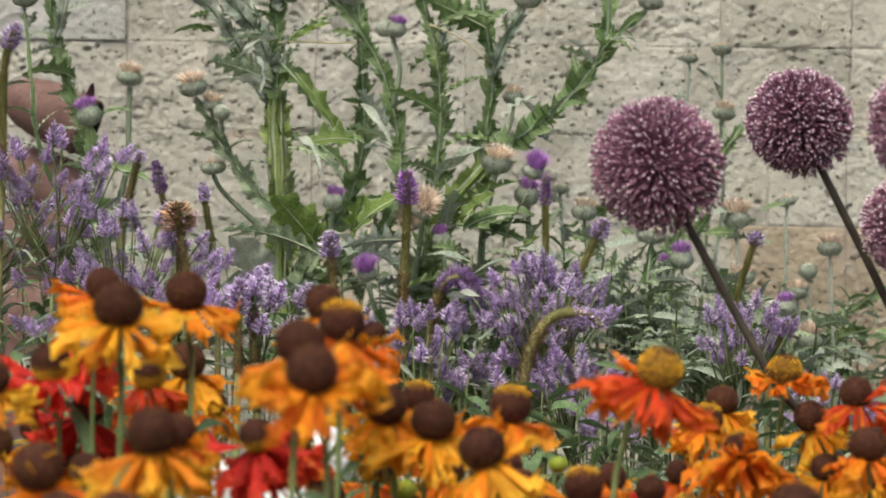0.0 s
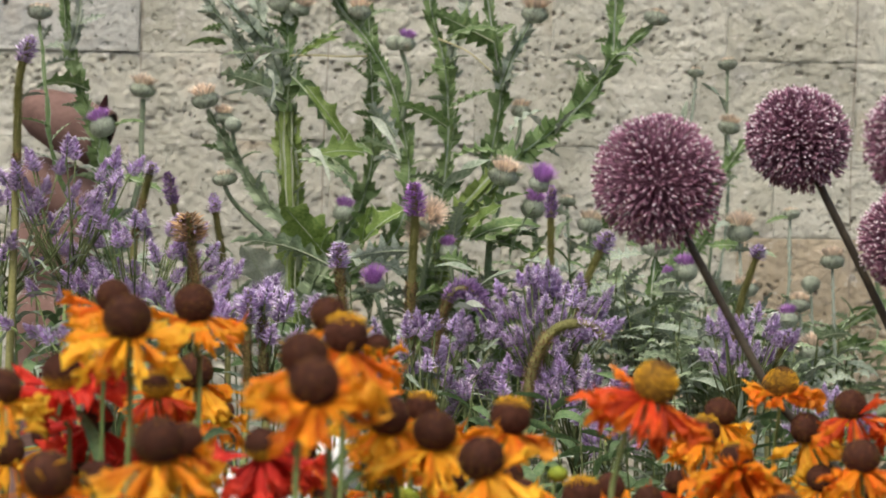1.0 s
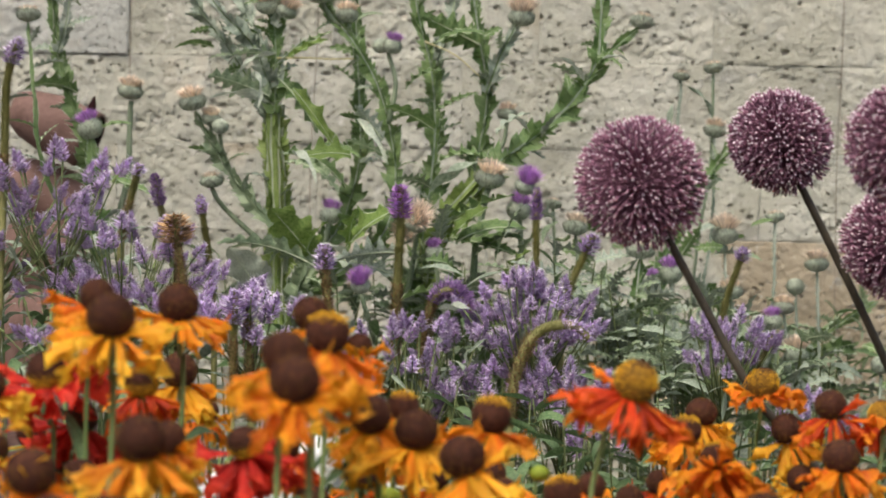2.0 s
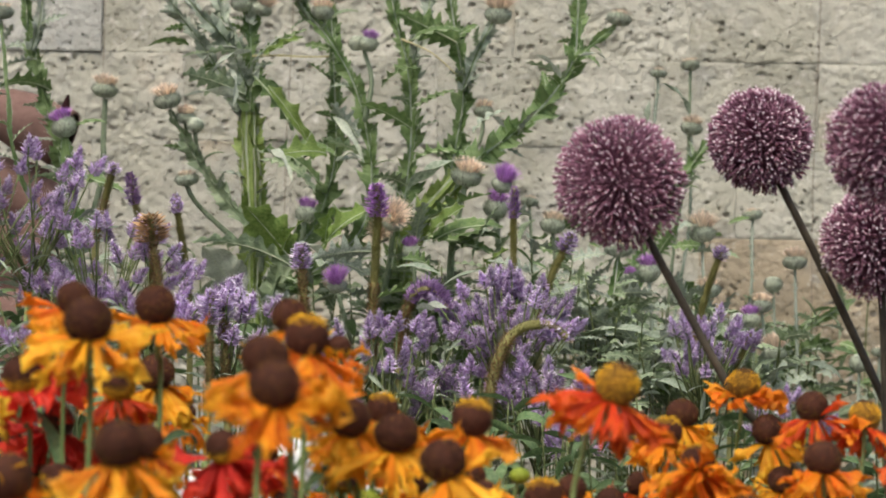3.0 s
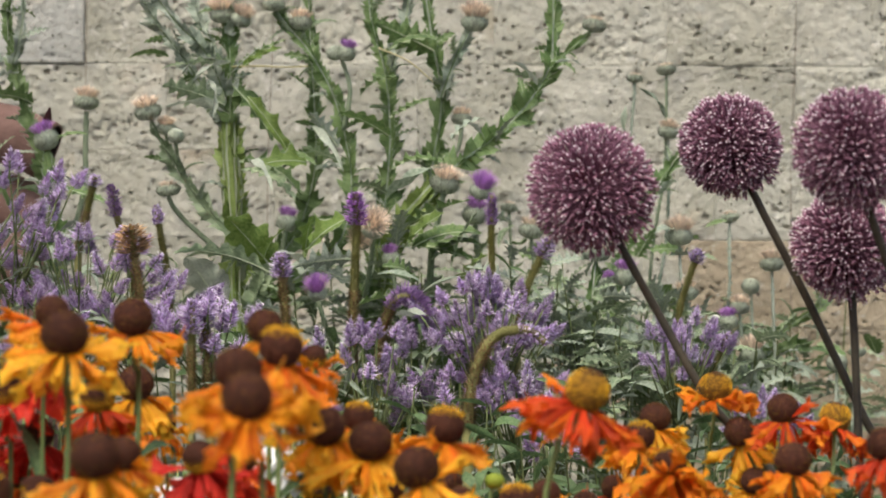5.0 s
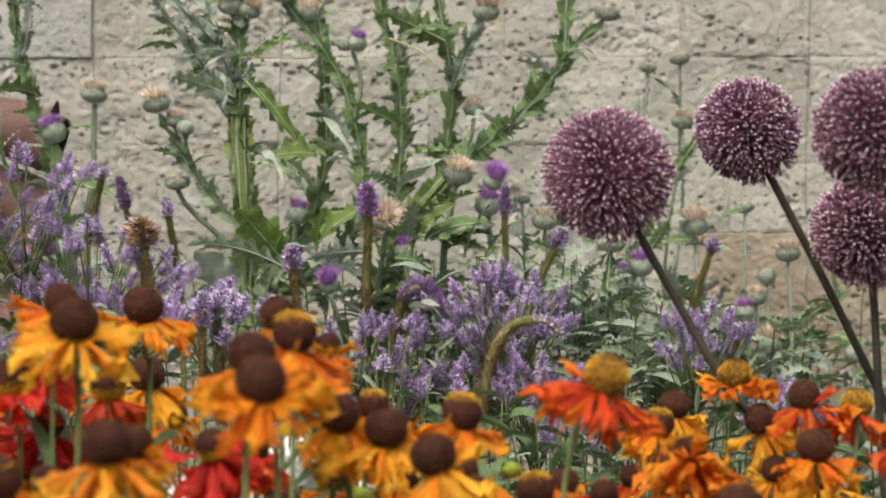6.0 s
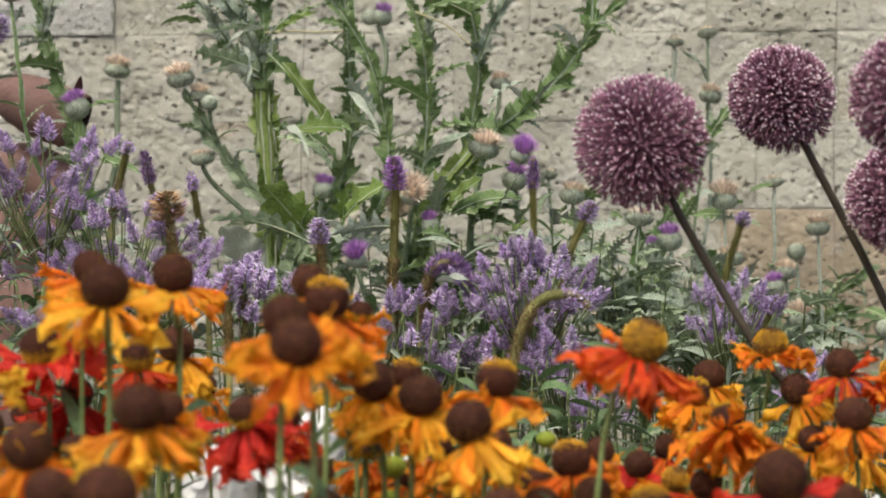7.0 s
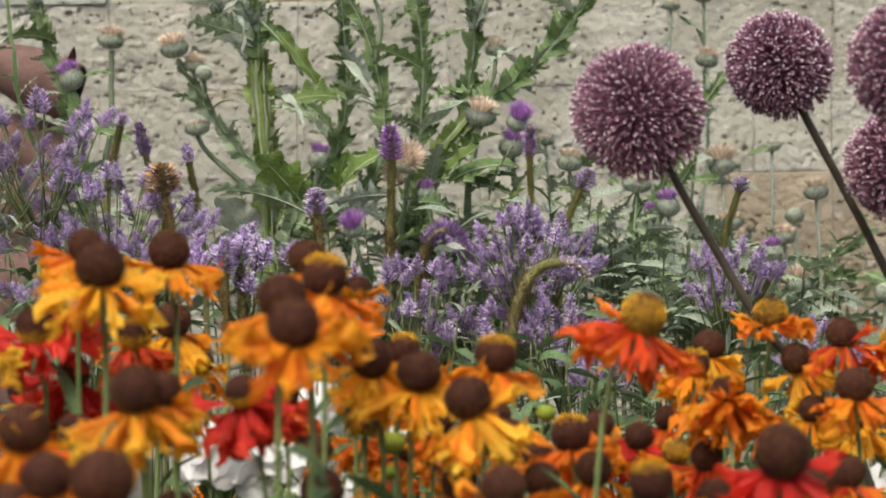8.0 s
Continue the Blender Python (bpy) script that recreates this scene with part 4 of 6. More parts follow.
winged_stem(right, [(right.location.x, right.location.y, 0.0), (0.209, 3.050, 0.751), (0.228, 3.050, 0.951), (0.252, 3.050, 1.022), (0.280, 3.050, 1.072), (0.315, 3.050, 1.126)], 0.006, 0.012, 0.012, 0.5)
winged_stem(right, [(0.190, 2.800, 0.750), (0.191, 2.800, 0.855), (0.193, 2.800, 0.921), (0.197, 2.800, 0.973)], 0.006, 0.006, 0.012, 0.7)
far = thing("thistle", (0.453, 3.100, 0.0), "thin grey thistle stems with dried peach heads", "thistle", "thistles by the wall")
winged_stem(far, [(far.location.x, far.location.y, 0.0), (0.404, 3.100, 0.766), (0.414, 3.100, 0.867), (0.453, 3.100, 0.900), (0.506, 3.100, 0.931)], 0.004, 0.010, 0.012, 0.5)
winged_stem(far, [(0.395, 3.080, 0.810), (0.428, 3.060, 0.862), (0.477, 3.050, 0.879)], 0.0035, 0.009, 0.012, 0.5)


def pale_leaf(plant, a, c, width=1.0, mat="pale_dry"):
    """A thin curled leaf or dry stalk that runs from one point to another."""
    a, c = Vector(a), Vector(c)
    part("dry_leaf", simple_leaf(mat, 0.5, 0.6, 0.5, int(a.x * 1000) % 97), plant, "thin pale curled leaf", leaf_pose(a, c - a, (c - a).length * 1.06, jit(0.6), plant.location, width))


pale_leaf(thistle, (-0.244, 2.840, 1.147), (-0.309, 2.820, 1.174), 0.8)
pale_leaf(thistle, (-0.237, 2.840, 1.206), (-0.288, 2.820, 1.197), 0.6)
bare_stem(thistle, [(-0.238, 2.860, 1.202), (-0.203, 2.850, 1.202), (-0.177, 2.850, 1.201), (-0.146, 2.860, 1.203)], 0.0012, 0.0009, "straw")
bare_stem(thistle, [(-0.296, 2.860, 1.194), (-0.282, 2.850, 1.209), (-0.264, 2.850, 1.212), (-0.250, 2.860, 1.208)], 0.0013, 0.0011, "pale_dry")
bare_stem(thistle, [(-0.238, 2.860, 1.195), (-0.217, 2.850, 1.214), (-0.203, 2.850, 1.226)], 0.0009, 0.0007, "pale_dry")
bare_stem(thistle, [(-0.062, 2.860, 1.225), (-0.026, 2.850, 1.209), (0.004, 2.850, 1.184)], 0.0012, 0.0008, "straw")
pale_leaf(thistle, (-0.140, 2.840, 1.130), (-0.095, 2.800, 1.092), 0.6)
pale_leaf(thistle, (-0.134, 2.840, 1.078), (-0.102, 2.800, 1.098), 0.55)
pale_leaf(thistle, (-0.262, 2.840, 1.184), (-0.240, 2.800, 1.149), 0.6)
pale_leaf(thistle, (-0.213, 2.820, 1.088), (-0.172, 2.760, 1.074), 0.7)
pale_leaf(thistle, (-0.141, 2.780, 0.963), (-0.164, 2.740, 0.995), 1.0)
pale_leaf(second, (0.127, 2.860, 1.182), (0.104, 2.840, 1.220), 0.8)
pale_leaf(second, (0.150, 2.860, 1.209), (0.182, 2.840, 1.217), 0.6)
pale_leaf(second, (0.065, 2.860, 1.118), (0.046, 2.840, 1.148), 0.6)
pale_leaf(second, (-0.026, 2.600, 0.906), (0.019, 2.560, 0.921), 0.5)
pale_leaf(second, (-0.053, 2.840, 1.039), (0.001, 2.800, 1.107), 0.6, "leaf_grey")
pale_leaf(left, (-0.450, 2.820, 1.054), (-0.472, 2.790, 1.075), 0.6)
pale_leaf(left, (-0.431, 2.840, 1.075), (-0.438, 2.800, 1.058), 0.7)
pale_leaf(left, (-0.413, 2.860, 1.042), (-0.442, 2.840, 1.094), 0.6, "leaf_grey")
pale_leaf(right, (0.238, 3.000, 1.168), (0.230, 2.980, 1.131), 0.8, "leaf_grey")
pale_leaf(right, (0.286, 3.000, 1.154), (0.267, 2.980, 1.201), 0.5, "leaf_grey")
pale_leaf(right, (0.278, 3.000, 1.059), (0.304, 2.960, 1.089), 0.9, "leaf_grey")
def small_head(plant, at, r, kind):
    """A thistle head on a thin stem of its own that rises from the plant's foot."""
    thistle_head(plant, at, r, kind)
    a, foot = Vector(at), plant.location
    low = Vector((foot.x + (a.x - foot.x) * 0.6, foot.y + (a.y - foot.y) * 0.8, a.z - 0.30))
    mid = Vector((foot.x + (a.x - foot.x) * 0.9 + jit(0.01), a.y, a.z - 0.13))
    bare_stem(plant, [(foot.x, foot.y, 0.3), low, mid, a - Vector((0, 0, r * 0.4))], 0.0028, 0.0017, rnd.choice(("thistle_stem", "thistle_grey")))


small_head(right, (0.252, 3.100, 1.211), 0.0105, "flat")
small_head(right, (0.292, 3.100, 1.222), 0.0125, "flat")
small_head(right, (0.294, 3.080, 1.141), 0.0140, "dry")
small_head(right, (0.299, 2.890, 1.003), 0.0160, "brush")
small_head(right, (0.368, 3.020, 1.031), 0.0120, "flat")
small_head(right, (0.233, 2.820, 0.955), 0.0140, "purple")
small_head(right, (0.211, 2.870, 0.945), 0.0120, "purple")
small_head(right, (0.121, 2.870, 1.008), 0.0150, "dry")
small_head(right, (0.093, 3.050, 1.043), 0.0110, "flat")
small_head(right, (0.307, 2.870, 0.935), 0.0140, "dry")
thistle_head(right, (0.197, 2.800, 0.980), 0.0170, "flat")
small_head(far, (0.416, 2.970, 0.973), 0.0150, "dry")
small_head(far, (0.373, 2.920, 0.919), 0.0130, "dry")
small_head(far, (0.381, 2.820, 0.864), 0.0140, "brush")
small_head(far, (0.356, 2.870, 0.902), 0.0120, "purple")
small_head(far, (0.342, 2.890, 0.901), 0.0110, "bud")
small_head(far, (0.392, 2.990, 0.946), 0.0115, "bud")
small_head(far, (0.496, 2.970, 0.853), 0.0130, "bud")
small_head(far, (0.523, 2.990, 0.866), 0.011, "flat")
for k in range(80):
    a = Vector((0.225, 2.940, 0.912)) + Vector((jit(0.14), jit(0.10), jit(0.11)))
    spiny_leaf(right, a, (jit(1), -rnd.uniform(0, 0.8), rnd.uniform(-0.2, 0.9)), rnd.uniform(0.025, 0.05), jit(1.2), rnd.random() < 0.6)
for k in range(46):
    a = Vector((0.452, 3.080, 0.839)) + Vector((jit(0.13), jit(0.09), rnd.uniform(-0.12, 0.055)))
    spiny_leaf(far, a, (jit(1), -rnd.uniform(0, 0.8), rnd.uniform(-0.2, 0.7)), rnd.uniform(0.025, 0.05), jit(0.8), rnd.random() < 0.65)

# leafy undergrowth between the flowers and the wall
def undergrowth(at, spread, n, kind):
    """A leafy plant of one of five kinds round a point."""
    n = int(n * 2.1)
    leaf_clump("leafy_plant", ("green leafy garden plant behind the flowers", "grey-green leafy plant behind the flowers", "spiny young thistle leaves in the flower bed", "young thistle with dark green lobed leaves", "silvery finely toothed thistle foliage before the wall")[kind], "plant", at, spread, 0.1, spread * 0.85, n,
               (LEAVES, GREY, SPINY_GREY + GREY[:1], SPINY + SPINY_GREY[3:], SPINY_GREY + SPINY_GREY[3:] + LEAVES[:1])[kind], (0.042, 0.040, 0.040, 0.070, 0.036)[kind], "undergrowth")


undergrowth((-0.461, 2.800, 0.860), 0.13, 18, 0)
undergrowth((-0.331, 2.780, 0.849), 0.13, 18, 1)
undergrowth((-0.221, 2.960, 0.830), 0.10, 20, 2)
undergrowth((-0.128, 2.860, 0.850), 0.10, 20, 2)
undergrowth((-0.035, 2.800, 0.852), 0.12, 20, 0)
undergrowth((0.043, 2.850, 0.839), 0.12, 16, 1)
undergrowth((0.150, 2.850, 0.854), 0.12, 26, 2)
undergrowth((0.242, 2.800, 0.830), 0.12, 26, 2)
undergrowth((0.330, 2.850, 0.816), 0.12, 24, 2)
undergrowth((0.440, 2.950, 0.753), 0.09, 22, 2)
undergrowth((0.542, 3.000, 0.751), 0.09, 20, 2)
undergrowth((0.260, 2.600, 0.786), 0.12, 24, 2)
undergrowth((-0.288, 2.950, 0.957), 0.06, 8, 2)
undergrowth((0.579, 3.200, 1.008), 0.05, 7, 0)
undergrowth((-0.375, 2.350, 0.768), 0.10, 26, 0)
undergrowth((-0.299, 2.650, 0.753), 0.08, 24, 1)
undergrowth((-0.117, 2.600, 0.766), 0.08, 22, 0)
undergrowth((0.001, 2.350, 0.731), 0.10, 30, 0)
undergrowth((0.089, 2.350, 0.750), 0.10, 24, 0)
undergrowth((0.177, 2.350, 0.752), 0.10, 24, 0)
undergrowth((0.264, 2.350, 0.740), 0.10, 28, 0)
undergrowth((0.356, 2.400, 0.747), 0.10, 26, 0)
undergrowth((-0.270, 2.990, 0.930), 0.06, 14, 4)
undergrowth((-0.144, 2.980, 0.959), 0.06, 8, 4)
undergrowth((-0.067, 2.980, 0.946), 0.06, 8, 4)
undergrowth((0.017, 2.980, 0.940), 0.06, 8, 4)
undergrowth((0.108, 2.980, 0.927), 0.06, 8, 4)
undergrowth((-0.385, 2.900, 0.962), 0.07, 12, 1)
undergrowth((-0.481, 2.900, 0.982), 0.07, 16, 1)
undergrowth((-0.459, 2.750, 0.900), 0.08, 22, 1)
undergrowth((0.489, 3.100, 0.832), 0.07, 22, 4)
undergrowth((0.399, 3.050, 0.853), 0.08, 26, 4)
undergrowth((0.304, 3.000, 0.881), 0.09, 44, 4)
undergrowth((0.219, 2.950, 0.880), 0.09, 44, 4)
undergrowth((0.547, 3.100, 0.797), 0.07, 18, 4)
undergrowth((-0.130, 2.820, 0.904), 0.07, 14, 2)
undergrowth((-0.012, 2.860, 0.905), 0.07, 14, 1)
undergrowth((0.167, 2.820, 0.907), 0.06, 20, 4)
undergrowth((0.220, 2.820, 0.888), 0.07, 24, 2)
undergrowth((0.194, 2.820, 0.848), 0.07, 22, 4)
undergrowth((0.254, 2.820, 0.848), 0.06, 20, 4)
undergrowth((0.280, 2.820, 0.908), 0.06, 18, 4)
undergrowth((0.353, 2.820, 0.856), 0.06, 16, 4)
undergrowth((0.133, 2.820, 0.960), 0.05, 12, 4)
undergrowth((-0.306, 2.820, 0.874), 0.07, 16, 0)
undergrowth((-0.426, 2.820, 0.872), 0.07, 16, 0)
undergrowth((-0.481, 2.820, 0.924), 0.08, 16, 0)
undergrowth((-0.039, 2.820, 0.904), 0.06, 12, 3)


undergrowth((-0.040, 2.720, 0.830), 0.07, 14, 3)
undergrowth((0.020, 2.720, 0.840), 0.06, 14, 2)
undergrowth((-0.100, 2.720, 0.800), 0.07, 12, 0)


# ---- violet flower spikes ----
def small_spike(seed):
    """A ragged tapering flower spike, 1 long: pointed florets round a stalk, with thin pale stamens."""
    r = random.Random(seed)
    b = Build()
    tube(b, [Vector((0, 0, -0.35)), Vector((0, 0, 0.3)), Vector((0, 0, 0.9))], 0.035, 0.012, 5, 0)
    for i in range(78):
        h = i / 78
        rad = 0.27 * (1 - h) ** 0.85 * (0.6 + 0.55 * min(1, h * 5)) + 0.03
        a = i * 2.399963 + r.uniform(-0.3, 0.3)
        o = Vector((math.cos(a), math.sin(a), 0))
        s = Vector((-math.sin(a), math.cos(a), 0)) * r.uniform(0.035, 0.06)
        p = Vector((0, 0, h * 0.92))
        up = Vector((0, 0, r.uniform(0.08, 0.22)))
        tip = p + o * rad * r.uniform(0.75, 1.35) + up
        slot = 2 if r.random() < 0.36 else 1
        mid = p + o * rad * 0.62 + up * 0.35
        b.add([p + o * 0.02, mid + s, tip, mid - s, mid + up * 0.35 + o * 0.02], [(0, 1, 4), (1, 2, 4), (2, 3, 4), (3, 0, 4)], slot)
        if r.random() < 0.6:
            g = s * 0.34
            b.add([tip - o * 0.05 - g, tip - o * 0.05 + g, tip + o * r.uniform(0.05, 0.17) + Vector((0, 0, r.uniform(-0.04, 0.08)))], [(0, 1, 2)], 3)
    return b.mesh("flower_spike", ["stem", "spike", "spike_dark", "spike_pale"], False)


SPIKES = [small_spike(s) for s in range(6)]


def veronica(fan, near, reach, n, spread, size, depth=0.05, tilt=0.0, leaves=28):
    """A spray of violet spikes that fan out from one point on wiry stems."""
    c = Vector(fan)
    root = Vector((c.x + jit(0.03), c.y + 0.02, 0))
    ob = thing("veronica", root, "violet flower spikes fanning out on thin green stems", "flower", "violet spikes in the bed")
    b = Build()
    tube(b, [Vector((0, 0, 0)), Vector((jit(0.02), 0, c.z * 0.5)), c - root], 0.0035, 0.0025, 6)
    for k in range(n):
        a = radians(tilt) + radians(spread) * jit(1)
        q = near * 0.5 + (reach - near * 0.5) * rnd.random() ** 0.6
        way = Vector((math.sin(a), jit(0.35), math.cos(a))).normalized()
        tip = c + way * q + Vector((0, jit(depth), 0))
        lean = (way + Vector((jit(0.15), jit(0.3), 0.12))).normalized()
        twig = Build()
        low = c + Vector((jit(0.006), jit(depth) * 0.4, -rnd.uniform(0.0, 0.03)))
        tube(twig, [low - root, low.lerp(tip, 0.55) + Vector((way.x * q * 0.06, 0, -0.004)) - root, tip - root], 0.0012, 0.0009, 5)
        part("stem", twig.mesh("stem", ["twig"]), ob)
        part("flower_spike", rnd.choice(SPIKES), ob, "", Matrix.Translation(tip - root) @ turn_to(lean, jit(3)) @ Matrix.Diagonal((size * 1.3, size * 1.3, size * rnd.uniform(0.75, 1.1), 1)))
    part("stem", b.mesh("stem", ["stem"]), ob)
    for k in range(leaves):
        q = c + Vector((jit(reach * 0.7), jit(depth), rnd.uniform(-0.6, 0.45) * reach))
        part("leaf", rnd.choice(GREY), ob, "", leaf_pose(q, (jit(1), -rnd.random() * 0.6, rnd.uniform(-0.3, 0.9)), rnd.uniform(0.022, 0.045), jit(1.0), root, 0.7))


veronica((0.076, 2.640, 0.836), 0.030, 0.106, 84, 56, 0.0235)
veronica((0.112, 2.600, 0.759), 0.03, 0.085, 30, 50, 0.025)
veronica((0.040, 2.600, 0.752), 0.03, 0.090, 20, 45, 0.025)
veronica((-0.052, 2.600, 0.763), 0.05, 0.140, 20, 45, 0.025)
veronica((-0.094, 2.620, 0.817), 0.03, 0.070, 10, 60, 0.025)
veronica((-0.014, 2.630, 0.824), 0.02, 0.060, 7, 60, 0.025)
veronica((-0.371, 2.620, 0.886), 0.03, 0.108, 39, 65, 0.025)
veronica((-0.447, 2.600, 0.938), 0.05, 0.130, 26, 40, 0.025)
veronica((-0.523, 2.620, 0.924), 0.04, 0.140, 24, 60, 0.025)
veronica((-0.428, 2.560, 0.839), 0.03, 0.090, 24, 70, 0.025)
veronica((-0.314, 2.580, 0.865), 0.03, 0.100, 19, 60, 0.025)
veronica((-0.224, 2.550, 0.824), 0.03, 0.095, 19, 35, 0.029)
veronica((0.283, 2.580, 0.814), 0.040, 0.088, 38, 42, 0.022)
veronica((0.367, 2.550, 0.753), 0.03, 0.070, 16, 60, 0.023)
veronica((0.149, 2.500, 0.747), 0.02, 0.060, 16, 60, 0.023)


def tall_spike(pts, tip_r, tip_len, brown=0.35, tip="spike", stem_r=0.0042, label=""):
    """A long spike: seed-covered olive stem below, violet florets at the end."""
    line = curve(pts, 0.0018)
    root = Vector((line[0].x, line[0].y, 0))
    ob = thing("flower_spike", root, label or "tall flower spike with violet tip on olive seeded stem", "flower", "tall violet spikes")
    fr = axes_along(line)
    b, seeds, fl = Build(), Build(), Build()
    tube(b, [Vector((0, 0, 0)), (line[0] - root) * 0.5 + Vector((jit(0.01), 0, 0))] + [q - root for q in line[::3] + [line[-1]]], stem_r * 0.75, stem_r * 0.55, 7)
    total = len(line)
    long = sum((line[i + 1] - line[i]).length for i in range(total - 1))
    done = 0.0
    for i, (q, (t, s, u)) in enumerate(zip(line, fr)):
        if i:
            done += (line[i] - line[i - 1]).length
        left_over = long - done
        for k in range(11):
            a = 2 * math.pi * (k + 0.5 * (i % 2)) / 11 + jit(0.2)
            o = s * math.cos(a) + u * math.sin(a)
            w = t.cross(o)
            p = q - root
            if left_over > tip_len:
                r = stem_r * (0.75 + (0.45 if done < brown * long else 0.12))
                g = 0.0017
                seeds.add([p + o * r * 0.6 - w * g, p + o * r * 0.6 + w * g, p + o * (r + 0.0020) + t * 0.0024], [(0, 1, 2)], 0 if done < brown * long else 1)
            else:
                h = 1 - left_over / tip_len
                r = tip_r * 1.15 * (math.sin(math.pi * (0.22 + 0.72 * h)) ** 0.5) * rnd.uniform(0.65, 1.2)
                g = 0.0024
                fl.add([p + o * 0.002, p + o * r * 0.6 + w * g, p + o * r + t * rnd.uniform(0.0, 0.004), p + o * r * 0.6 - w * g], [(0, 1, 2), (0, 2, 3)], rnd.choice((0, 0, 1, 2)))
    part("stem", b.mesh("stem", ["stem_brown"]), ob)
    tagged(part("seed_capsule", seeds.mesh("seed_capsule", ["seed", "stem_brown"], False), ob, "brown seed capsules"), kind="stuff")
    tagged(part("floret", fl.mesh("floret", [tip, "spike_dark" if tip != "withered" else "seed", "spike_pale" if tip == "spike" else tip], False), ob, "withered brown florets" if tip == "withered" else "violet florets"), kind="stuff")


tall_spike([(-0.075, 2.660, 0.854), (-0.076, 2.660, 0.905), (-0.074, 2.660, 0.974), (-0.073, 2.660, 1.009), (-0.075, 2.660, 1.043)], 0.0135, 0.036, 0.42, "tuft_purple", stem_r=0.0070)
tall_spike([(-0.277, 2.650, 0.877), (-0.282, 2.650, 0.940), (-0.291, 2.650, 0.991), (-0.297, 2.650, 1.026)], 0.008, 0.020, 0.1, stem_r=0.0048)
tall_spike([(-0.321, 2.660, 0.927), (-0.333, 2.660, 0.978), (-0.341, 2.660, 1.009), (-0.350, 2.660, 1.050)], 0.009, 0.036, 0.1, "spike_dark")
tall_spike([(-0.145, 2.620, 0.867), (-0.149, 2.620, 0.916), (-0.152, 2.620, 0.941), (-0.154, 2.620, 0.974)], 0.013, 0.028, 0.75, stem_r=0.0060)
tall_spike([(0.077, 2.680, 0.907), (0.078, 2.680, 0.964), (0.077, 2.680, 1.002), (0.077, 2.680, 1.043)], 0.008, 0.034, 0.2, "spike_dark", 0.0050)
tall_spike([(0.107, 2.680, 0.882), (0.116, 2.680, 0.933), (0.130, 2.680, 0.968), (0.142, 2.680, 0.993)], 0.012, 0.022, 0.2, stem_r=0.0060)
tall_spike([(0.283, 2.720, 0.871), (0.292, 2.720, 0.922), (0.302, 2.720, 0.954), (0.312, 2.720, 0.983)], 0.010, 0.016, 0.2, stem_r=0.0052)
tall_spike([(0.315, 2.600, 0.823), (0.322, 2.600, 0.854), (0.330, 2.600, 0.870), (0.335, 2.600, 0.888)], 0.011, 0.020, 0.2, stem_r=0.0045)
tall_spike([(0.055, 2.560, 0.784), (0.057, 2.560, 0.814), (0.064, 2.560, 0.850), (0.074, 2.560, 0.873), (0.087, 2.560, 0.887), (0.103, 2.560, 0.892), (0.122, 2.560, 0.891), (0.138, 2.560, 0.879)], 0.009, 0.034, 0.6, stem_r=0.0086, label="hooked flower spike bent over at its fading tip")
tall_spike([(-0.218, 2.520, 0.783), (-0.222, 2.520, 0.843), (-0.224, 2.520, 0.885), (-0.224, 2.520, 0.915)], 0.011, 0.022, 0.8, stem_r=0.0058)
tall_spike([(-0.039, 2.680, 0.854), (-0.040, 2.680, 0.893), (-0.034, 2.680, 0.918), (-0.017, 2.680, 0.931), (-0.001, 2.680, 0.918), (0.003, 2.680, 0.906)], 0.014, 0.045, 0.6, "spike_dark", 0.0062, "drooping dark violet flower spike on bent brown stem")
tall_spike([(-0.507, 2.600, 1.032), (-0.507, 2.600, 1.081), (-0.507, 2.600, 1.138), (-0.502, 2.600, 1.169), (-0.493, 2.600, 1.193)], 0.012, 0.030, 0.2, stem_r=0.0062)
tall_spike([(-0.389, 2.680, 0.978), (-0.382, 2.680, 1.010), (-0.376, 2.680, 1.038), (-0.370, 2.680, 1.062)], 0.010, 0.014, 0.5, stem_r=0.0060)
tall_spike([(-0.300, 2.560, 0.902), (-0.302, 2.560, 0.939), (-0.307, 2.560, 0.964), (-0.311, 2.560, 1.001)], 0.021, 0.030, 0.8, "withered", 0.0056, "withered brown flower spike")
tall_spike([(-0.236, 2.500, 0.825), (-0.237, 2.500, 0.867), (-0.236, 2.500, 0.891), (-0.236, 2.500, 0.921)], 0.013, 0.036, 0.5, stem_r=0.005)

tall_spike([(-0.047, 2.660, 0.845), (-0.046, 2.660, 0.880), (-0.040, 2.660, 0.903), (-0.028, 2.660, 0.925), (-0.010, 2.660, 0.927), (0.007, 2.650, 0.907)], 0.0115, 0.062, 0.9, "spike_dark", 0.0052, "drooping flower spike with dark faded violet florets")

